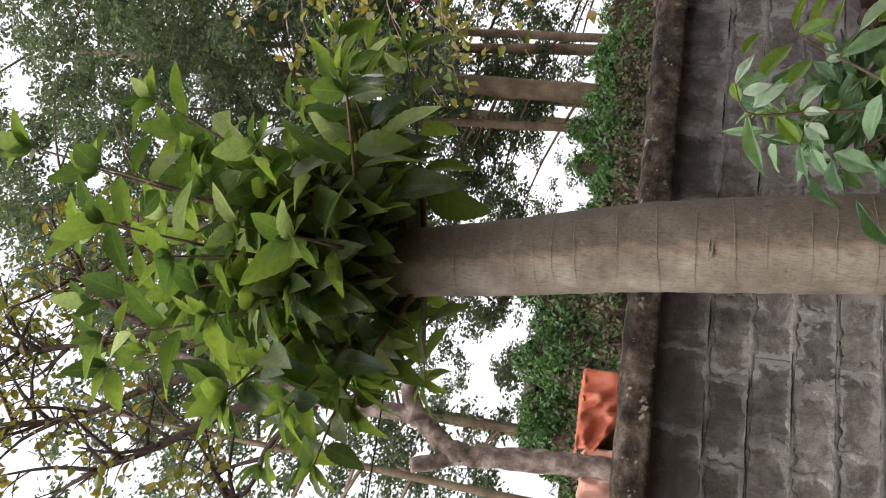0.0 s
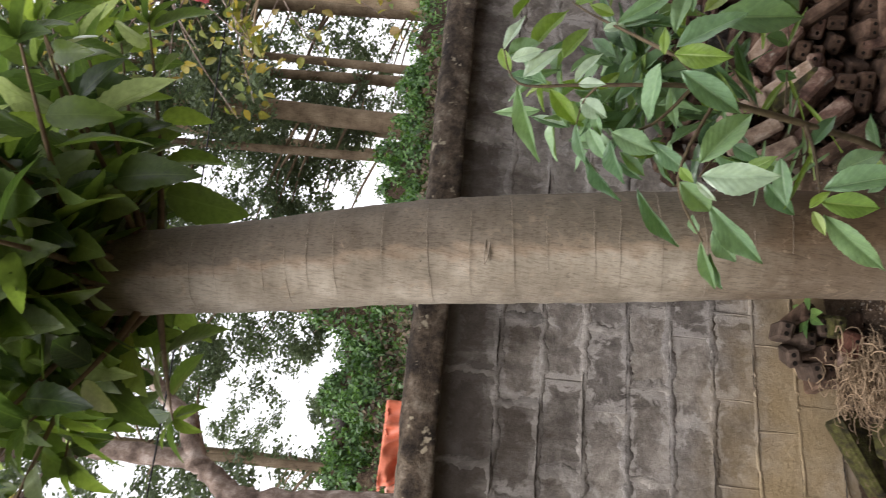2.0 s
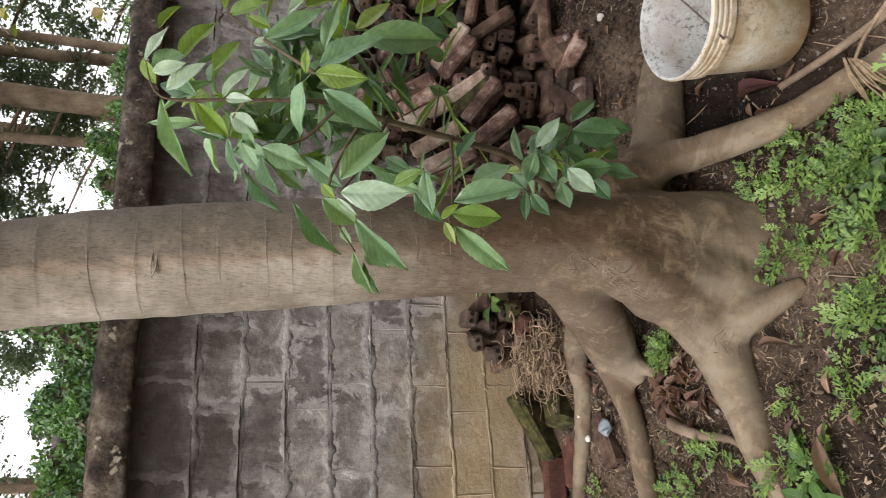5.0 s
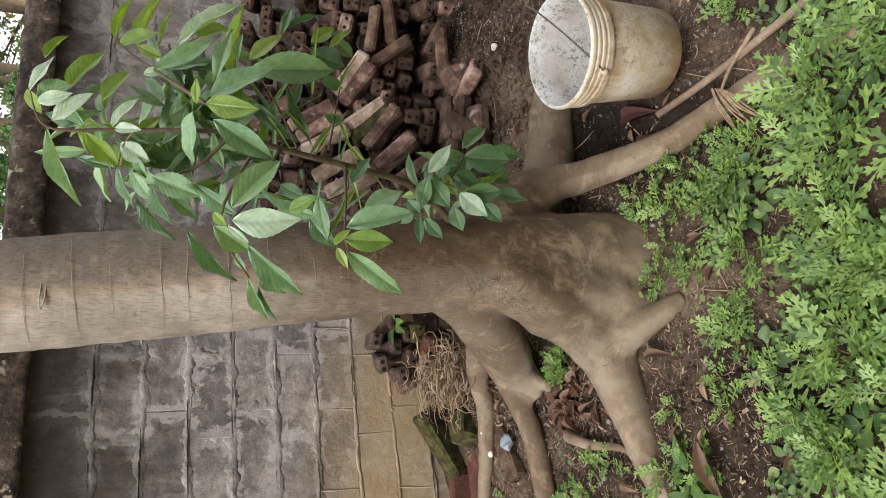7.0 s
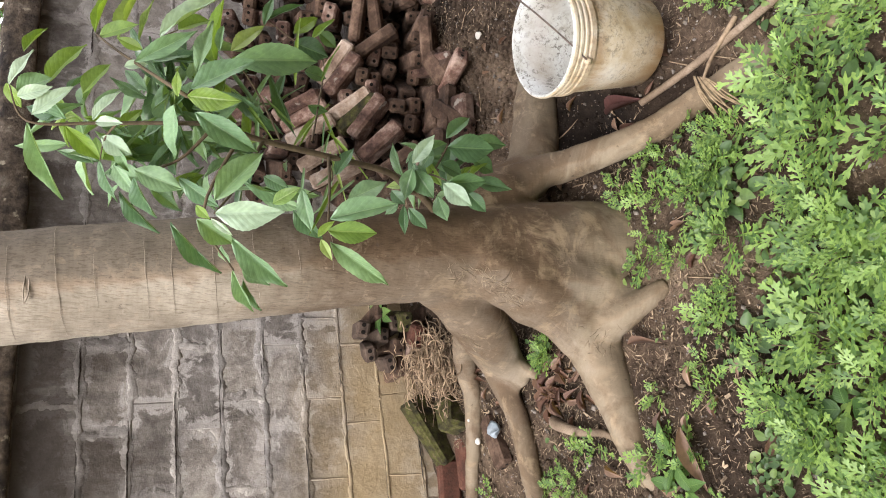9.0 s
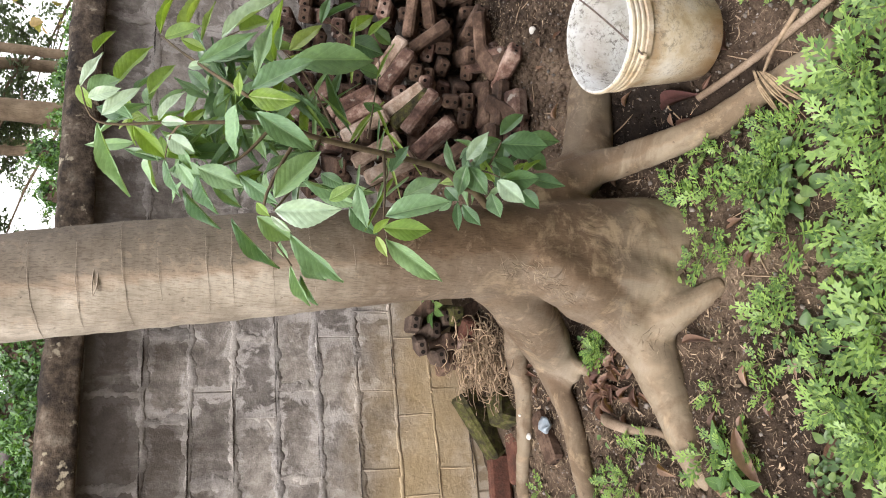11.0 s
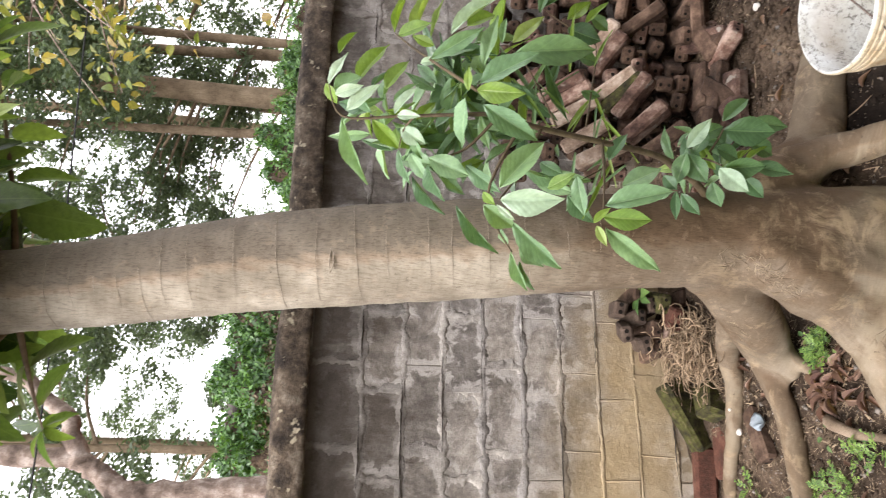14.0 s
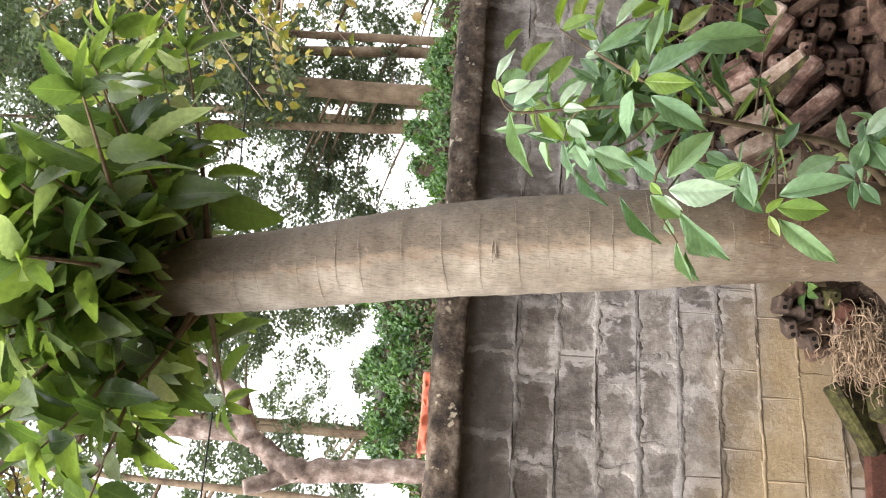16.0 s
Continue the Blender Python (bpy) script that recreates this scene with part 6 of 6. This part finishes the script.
# ---- beyond the wall ----
def build_mound(name, cx, cy, rx, ry, h, n, label, seed, dry=0.0):
    """Creeper-covered bank: an uneven earth core under a coat of small leaves."""
    random.seed(seed)
    t = thing(name, (cx, cy, 0.0), label, "hedge")

    def surf(u, v):
        x, y = cx + rx * u, cy + ry * v
        fall = max(0.0, 1 - u ** 8) * max(0.0, 1 - v * v) ** 0.5
        z = h * fall * (0.84 + 0.34 * noise.noise(Vector((x * 1.5, y * 1.5, seed))) + 0.17 * noise.noise(Vector((x * 4, y * 4, seed))) + 0.07 * noise.noise(Vector((x * 11, y * 11, seed))))
        return Vector((x, y, z))

    bm = bmesh.new()
    k = 48
    grid = [[bm.verts.new(surf(-1 + 2 * i / k, -1 + 2 * j / k) - Vector((0, 0, 0.05))) for i in range(k + 1)] for j in range(k + 1)]
    for j in range(k):
        for i in range(k):
            bm.faces.new((grid[j][i], grid[j][i + 1], grid[j + 1][i + 1], grid[j + 1][i]))
    hang(part("bank", bm, M_SOIL, None), t)
    green, brown = [], []
    sh = quad_shape(0.5)
    for i in range(n):
        u, v = rnd(-0.98, 0.98), rnd(-0.99, 0.35)
        p = surf(u, v)
        e = 0.02
        nrm = (surf(u + e, v) - p).cross(surf(u, v + e) - p).normalized()
        p += nrm * (rnd(-0.03, 0.07) + 0.12 * max(0, noise.noise(p * 3.1)))
        a = rnd(0, 6.28)
        d = Vector((math.cos(a) * 0.7, math.sin(a) * 0.5, rnd(-1.3, 0.1)))
        if noise.noise(Vector((p.x * 6, p.y * 6, p.z * 4 + seed))) < -0.18 and random.random() < 0.8:
            continue
        low = p.z < h * (0.76 + 0.08 * noise.noise(Vector((p.x * 4, p.y * 4, seed + 3)))) and random.random() < dry
        (brown if low else green).append(aim(p, d, nrm + Vector((rnd(-0.5, 0.5), rnd(-0.9, 0.5), rnd(-0.4, 0.5))), rnd(0.03, 0.07)))
    # loose shoots standing out of the coat
    for i in range(int(60 * rx)):
        p = surf(rnd(-0.95, 0.95), rnd(-0.75, 0.1))
        out = Vector((rnd(-0.6, 0.6), rnd(-0.8, 0.2), rnd(0.1, 1.0))).normalized()
        for k in range(16):
            q = p + out * (0.02 * k) + Vector((0, 0, -0.0006 * k * k))
            green.append(aim(q, (rnd(-1, 1), rnd(-1, 1), rnd(-0.8, 0.6)), (rnd(-1, 1), rnd(-1, 1), 1), rnd(0.035, 0.07)))
    tagged(hang(new("creeper", scatter_mesh("creeper", [(sh, green)], M_IVY)), t), "thick green creeper leaves", kind="stuff")
    if brown:
        tagged(hang(new("dead_vines", scatter_mesh("dead_vines", [(sh, brown)], M_VINE)), t), "dead brown vines", kind="stuff")


build_mound("hedge", 2.0, 7.9, 0.88, 0.85, 2.36, 25000, "bank overgrown with dense green creeper beyond the wall", 3, dry=0.65)
build_mound("hedge", 0.75, 8.2, 0.75, 0.8, 2.3, 18000, "low creeper-covered bank beyond the wall", 5, dry=0.6)
build_mound("hedge", 4.15, 7.75, 1.3, 0.85, 2.14, 34000, "creeper-topped bank with dead vines beyond the wall", 7, dry=0.75)
build_mound("hedge", 7.2, 8.6, 2.2, 1.0, 2.0, 16000, "creeper-covered bank further along", 9, dry=0.6)


def build_tarp():
    t = thing("covered_stack", (0.8, 6.6, 0.03), "stack covered with a creased orange-red tarpaulin", "covered stack")

    def sheet(x0, x1, low, top, y, mat, lab, seed):
        """Creased sheet hanging over the front of the stack; low: the height of its hem at either end."""
        bm = bmesh.new()
        k = 28
        grid = []
        for j in range(k + 1):
            row = []
            for i in range(k + 1):
                u, v = i / k, j / k
                x = x0 + (x1 - x0) * u
                fold = abs(noise.noise(Vector((u * 4 + v * 2, v * 3 - u, seed)))) * 0.15 + abs(noise.noise(Vector((u * 9 - v * 5, v * 6, seed + 4)))) * 0.03
                hem = low[0] + (low[1] - low[0]) * u
                if v < 0.6:
                    z, yy = hem + (top - hem) * (v / 0.6), y + fold
                else:
                    z, yy = top - fold * 0.4, y + fold + 0.65 * (v - 0.6) / 0.4
                row.append(bm.verts.new((x, yy, z)))
            grid.append(row)
        for j in range(k):
            for i in range(k):
                bm.faces.new((grid[j][i], grid[j][i + 1], grid[j + 1][i + 1], grid[j + 1][i]))
        bmesh.ops.triangulate(bm, faces=bm.faces[:], quad_method="ALTERNATE")
        ob = hang(part("tarpaulin", bm, mat, None, lab), t)
        so = ob.modifiers.new("thick", "SOLIDIFY")
        so.thickness = 0.006

    sheet(0.70, 1.30, (1.52, 1.05), 1.66, 6.33, M_TARP, "creased orange-red tarpaulin", 2)
    sheet(0.20, 0.72, (1.0, 1.25), 1.60, 6.36, M_TARP2, "faded pinkish tarpaulin", 9)
    bm = bmesh.new()
    box(bm, (1.04, 0.55, 1.52), Matrix.Translation((0.75, 6.78, 0.77)), bevel=0.02)
    hang(part("stack", bm, M_OLDBRICK, None), t)


build_tarp()


def build_shed():
    t = thing("shed", (1.6, 10.5, 0.03), "low shed with a grey-brown sheet roof behind the creeper", "shed")
    bm = bmesh.new()
    box(bm, (0.75, 1.4, 2.1), Matrix.Translation((1.58, 11.0, 1.08)), bevel=0.01)
    hang(part("wall", bm, M_OLDBRICK, None), t)
    bm = bmesh.new()
    n = 40
    rows = []
    for i in range(n + 1):
        x = 1.15 + 0.85 * i / n
        dz = 0.006 * math.sin(i * math.pi / 2)
        rows.append([bm.verts.new((x, 10.1, 2.30 + dz)), bm.verts.new((x, 11.6, 2.22 + dz)), bm.verts.new((x, 11.6, 2.14 + dz)), bm.verts.new((x, 10.1, 2.16 + dz))])
    for a, b in zip(rows, rows[1:]):
        for k in range(4):
            bm.faces.new((a[k], b[k], b[(k + 1) % 4], a[(k + 1) % 4]))
    hang(part("roof", bm, M_ROOF, None), t)


build_shed()


def leaf_cloud(centres, per, spread, size, shape):
    out = []
    for c in centres:
        for i in range(per):
            p = Vector(c) + Vector((random.gauss(0, spread), random.gauss(0, spread), random.gauss(0, spread * 0.7)))
            a = rnd(0, 6.28)
            out.append(aim(p, (math.cos(a), math.sin(a), rnd(-1.0, 0.3)), (rnd(-1, 1), rnd(-1, 1), rnd(0, 1)), rnd(*size)))
    return out


def build_left_tree():
    """Crooked bare-stemmed tree with sparse yellowing leaves."""
    random.seed(17)
    t = thing("crooked_tree", (0.56, 5.8, 0.03), "crooked grey tree with sparse yellowing leaves beyond the wall", "tree")
    bm = bmesh.new()
    limb(bm, [(0.58, 5.8, -0.1, 0.10), (0.56, 5.8, 1.0, 0.085), (0.54, 5.8, 1.7, 0.076), (0.50, 5.8, 2.24, 0.076), (0.50, 5.8, 2.50, 0.08), (0.62, 5.8, 2.68, 0.066), (0.70, 5.8, 2.85, 0.06), (0.71, 5.8, 3.4, 0.06), (0.76, 5.85, 4.1, 0.05), (0.9, 5.9, 4.9, 0.035)], 12, 18, wob=0.34)
    hang(part("trunk", bm, M_GNARL, None), t)
    tips = []

    def bough(pts):
        b = bmesh.new()
        limb(b, [(x, y, z, r * 1.25) for x, y, z, r in pts], 5, 8, wob=0.2, seed=pts[0][2])
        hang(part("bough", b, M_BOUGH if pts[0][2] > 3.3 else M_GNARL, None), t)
        for i in range(11):
            k = random.randrange(1, len(pts) - 1) if i > 5 else len(pts) - 2
            p = Vector(pts[k + 1][:3]).lerp(Vector(pts[k][:3]), rnd(0, 0.9))
            if p.z < 3.3:
                continue
            q = p + Vector((rnd(-0.55, 0.55), rnd(-0.4, 0.4), rnd(0.05, 0.6)))
            mid = p.lerp(q, 0.5) + Vector((rnd(-0.07, 0.07), 0, rnd(-0.02, 0.06)))
            b = bmesh.new()
            limb(b, [(*p, 0.02), (*mid, 0.013), (*q, 0.006)], 3, 5)
            for f in range(4):
                u = mid.lerp(q, rnd(-0.4, 0.9))
                w = u + Vector((rnd(-0.28, 0.28), rnd(-0.2, 0.2), rnd(-0.05, 0.3)))
                limb(b, [(*u, 0.007), (*(u.lerp(w, 0.5) + Vector((rnd(-0.03, 0.03), 0, 0.02))), 0.005), (*w, 0.003)], 3, 4)
                tips.append(w)
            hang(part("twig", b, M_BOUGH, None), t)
            tips.append(q)

    bough([(0.66, 5.8, 2.78, 0.06), (0.84, 5.8, 2.86, 0.05), (0.95, 5.8, 2.90, 0.045), (1.08, 5.8, 3.08, 0.04), (1.19, 5.75, 3.22, 0.035), (1.25, 5.7, 3.7, 0.025), (1.4, 5.7, 4.3, 0.015)])
    bough([(0.48, 5.8, 2.45, 0.05), (0.40, 5.75, 2.62, 0.045), (0.36, 5.7, 2.75, 0.04)])
    bough([(0.74, 5.82, 3.7, 0.04), (0.5, 5.8, 4.2, 0.03), (0.2, 5.75, 4.6, 0.022), (-0.1, 5.7, 5.1, 0.012)])
    bough([(0.76, 5.85, 4.1, 0.04), (1.0, 5.85, 4.6, 0.03), (1.1, 5.8, 5.2, 0.022), (1.4, 5.8, 5.7, 0.012)])
    bough([(0.8, 5.87, 4.4, 0.03), (0.6, 5.9, 4.9, 0.025), (0.3, 5.9, 5.4, 0.018), (0.15, 5.9, 6.0, 0.01)])
    bough([(0.72, 5.82, 3.5, 0.03), (0.35, 5.8, 3.8, 0.02), (0.0, 5.8, 3.9, 0.014), (-0.3, 5.8, 4.2, 0.008)])
    bough([(0.9, 5.9, 4.9, 0.03), (0.85, 5.9, 5.5, 0.02), (0.7, 5.9, 6.1, 0.01)])
    bough([(1.0, 5.85, 4.6, 0.025), (1.5, 5.8, 4.9, 0.018), (1.9, 5.8, 5.4, 0.01)])
    leaves = leaf_cloud(tips, 3, 0.07, (0.05, 0.11), None)
    tagged(hang(new("foliage", scatter_mesh("foliage", [(leaf_shape(0.6, 0.15, 0.2, rows=4, point=0.8), leaves)], M_YELLOW)), t), "thin yellow-green leaves", kind="stuff")


build_left_tree()


def build_yellow_tree():
    """Thin-twigged tree with yellowing leaves over the wall."""
    random.seed(19)
    t = thing("yellowing_tree", (4.6, 5.6, 0.03), "slender tree with yellowing leaves on thin twigs", "tree")
    bm = bmesh.new()
    limb(bm, [(4.7, 5.6, -0.1, 0.06), (4.65, 5.55, 1.5, 0.055), (4.5, 5.5, 2.6, 0.045), (4.2, 5.4, 3.6, 0.03), (4.0, 5.4, 4.6, 0.02)], 5, 10)
    hang(part("trunk", bm, M_GNARL, None), t)
    tips = []
    for i in range(24):
        s = rnd(2.5, 4.4)
        p = Vector((4.5 - (s - 2.6) * 0.28, 5.5, s))
        q = p + Vector((rnd(-1.25, -0.1), rnd(-0.5, 0.4), rnd(-0.75, 0.75)))
        b = bmesh.new()
        mid = p.lerp(q, 0.5) + Vector((0, 0, rnd(0.02, 0.2)))
        limb(b, [(*p, 0.008), (*mid, 0.006), (*q, 0.003)], 4, 5)
        hang(part("twig", b, M_GNARL, None), t)
        tips += [q, mid.lerp(q, 0.5), mid.lerp(q, 0.8)]
    tagged(hang(new("foliage", scatter_mesh("foliage", [(leaf_shape(0.6, 0.15, 0.2, rows=4, point=0.8), leaf_cloud(tips, 4, 0.10, (0.05, 0.12), None))], M_YELLOW)), t), "yellow and yellow-green leaves", kind="stuff")
    bm = bmesh.new()
    rag = [[bm.verts.new((3.86 + 0.05 * i / 4 + 0.02 * noise.noise(Vector((i, j, 2.5))), 5.42 + 0.03 * noise.noise(Vector((i * 0.8, j * 0.8, 7.5))), 3.40 - 0.12 * j / 5)) for i in range(5)] for j in range(6)]
    for j in range(5):
        for i in range(4):
            bm.faces.new((rag[j][i], rag[j][i + 1], rag[j + 1][i + 1], rag[j + 1][i]))
    hang(part("rag", bm, M_RAG, None, "small pinkish-red rag caught on a twig"), t)


build_yellow_tree()


def far_tree(x, y, r, lean, height, crown, seed, label="tall straight tree with an open leafy crown"):
    """Straight stem, limbs and clumps of small leaves. crown: (lowest, clumps, width)."""
    random.seed(seed)
    t = thing("tall_tree", (x, y, 0.03), label, "tree", "far trees")
    bm = bmesh.new()
    limb(bm, [(x, y, -0.1, r * 1.15), (x + lean * 0.3, y, height * 0.3, r), (x + lean * 0.65, y, height * 0.65, r * 0.75), (x + lean, y, height, r * 0.3)], 14, 12, wob=0.16, seed=seed)
    hang(part("trunk", bm, M_FARBARK, None), t)
    low, clumps, width = crown
    cs = []
    for i in range(clumps):
        z = rnd(low, height * 1.05)
        a, d = rnd(0, 6.28), width * math.sqrt(rnd(0.02, 1))
        p = Vector((x + lean * z / height, y, z - 0.3 * d))
        q = Vector((p.x + math.cos(a) * d, y + math.sin(a) * d, z + rnd(-0.2, 0.5)))
        if q.z < 7.0:
            # low boughs spread behind the stem
            q.y = y + 0.9 + abs(math.sin(a)) * d
        if i % 3 == 0:
            b = bmesh.new()
            limb(b, [(*p, 0.04), (*(p.lerp(q, 0.5) + Vector((0, 0, 0.12))), 0.028), (*q, 0.01)], 3, 5)
            hang(part("limb", b, M_FARBARK, None), t)
        cs.append(q)
    sub = []
    for c in cs:
        for k in range(4):
            sub.append(c + Vector((random.gauss(0, 0.34), random.gauss(0, 0.34), random.gauss(0, 0.24))))
    tagged(hang(new("crown", scatter_mesh("crown", [(sliver_shape(), leaf_cloud(sub, 66, 0.15, (0.085, 0.165), None))], M_FAR, False)), t), "open crown of small leaves", kind="stuff")


FAR = (
    (9.15, 16.0, 0.225, 0.1, 15, (3.0, 60, 3.2)),
    (8.6, 16.4, 0.10, -0.5, 12, (3.0, 40, 2.2)),
    (10.7, 16.0, 0.10, -0.3, 12, (3.2, 40, 2.4)),
    (11.1, 17.0, 0.13, -0.8, 13, (3.2, 40, 2.6)),
    (12.8, 16.5, 0.16, -1.0, 14, (3.0, 50, 2.8)),
    (1.62, 16.0, 0.08, -0.1, 11, (2.6, 46, 2.2)),
    (6.2, 19.0, 0.13, 0.3, 13, (3.4, 46, 2.6)),
    (5.3, 18.0, 0.12, -0.2, 13, (3.2, 56, 3.0)),
    (0.2, 14.0, 0.07, 0.4, 11, (3.0, 26, 2.4)),
    (-2.2, 17.0, 0.16, 0.3, 13, (2.6, 30, 3.0)),
    (15.2, 19.0, 0.2, -0.3, 15, (2.6, 56, 3.4)),
    (7.0, 24.0, 0.2, 0.2, 15, (2.6, 56, 3.6)),
    (2.2, 24.0, 0.2, 0.3, 15, (2.4, 60, 3.8)),
    (13.0, 25.0, 0.2, 0.3, 16, (2.2, 60, 4.0)),
    (9.9, 11.5, 0.14, -0.2, 14, (4.6, 90, 3.0)),
    (11.2, 20.0, 0.16, 0.0, 20, (10.5, 90, 4.2)),
    (4.4, 15.0, 0.15, 0.2, 17, (10.5, 46, 2.8)),
    (4.3, 14.0, 0.12, 0.1, 13, (5.5, 56, 2.6)),
    (10.2, 13.0, 0.14, -0.4, 12, (5.5, 60, 2.6)),
)
for i, row in enumerate(FAR):
    far_tree(*row, seed=40 + i)


def build_cables():
    for (ya, za), (yb, zb) in (((5.72, 3.03), (5.44, 3.16)),):
        bm = bmesh.new()
        if za < 4:
            ends = (-5.0, ya, za - 0.1), (0.71, ya, za), (4.28, yb, zb), (12.0, 5.0, zb + 0.3)
        else:
            ends = (-5.0, ya, za - 0.4), (0.70, ya, za), (4.0, yb, zb), (12.0, 5.0, zb + 0.9)
        limb(bm, [(*e, 0.006) for e in ends], 10, 6)
        lone("cable", bm, M_CABLE, "thin black overhead cable strung between trees", "cable", "overhead cables")


build_cables()
build_blocks()
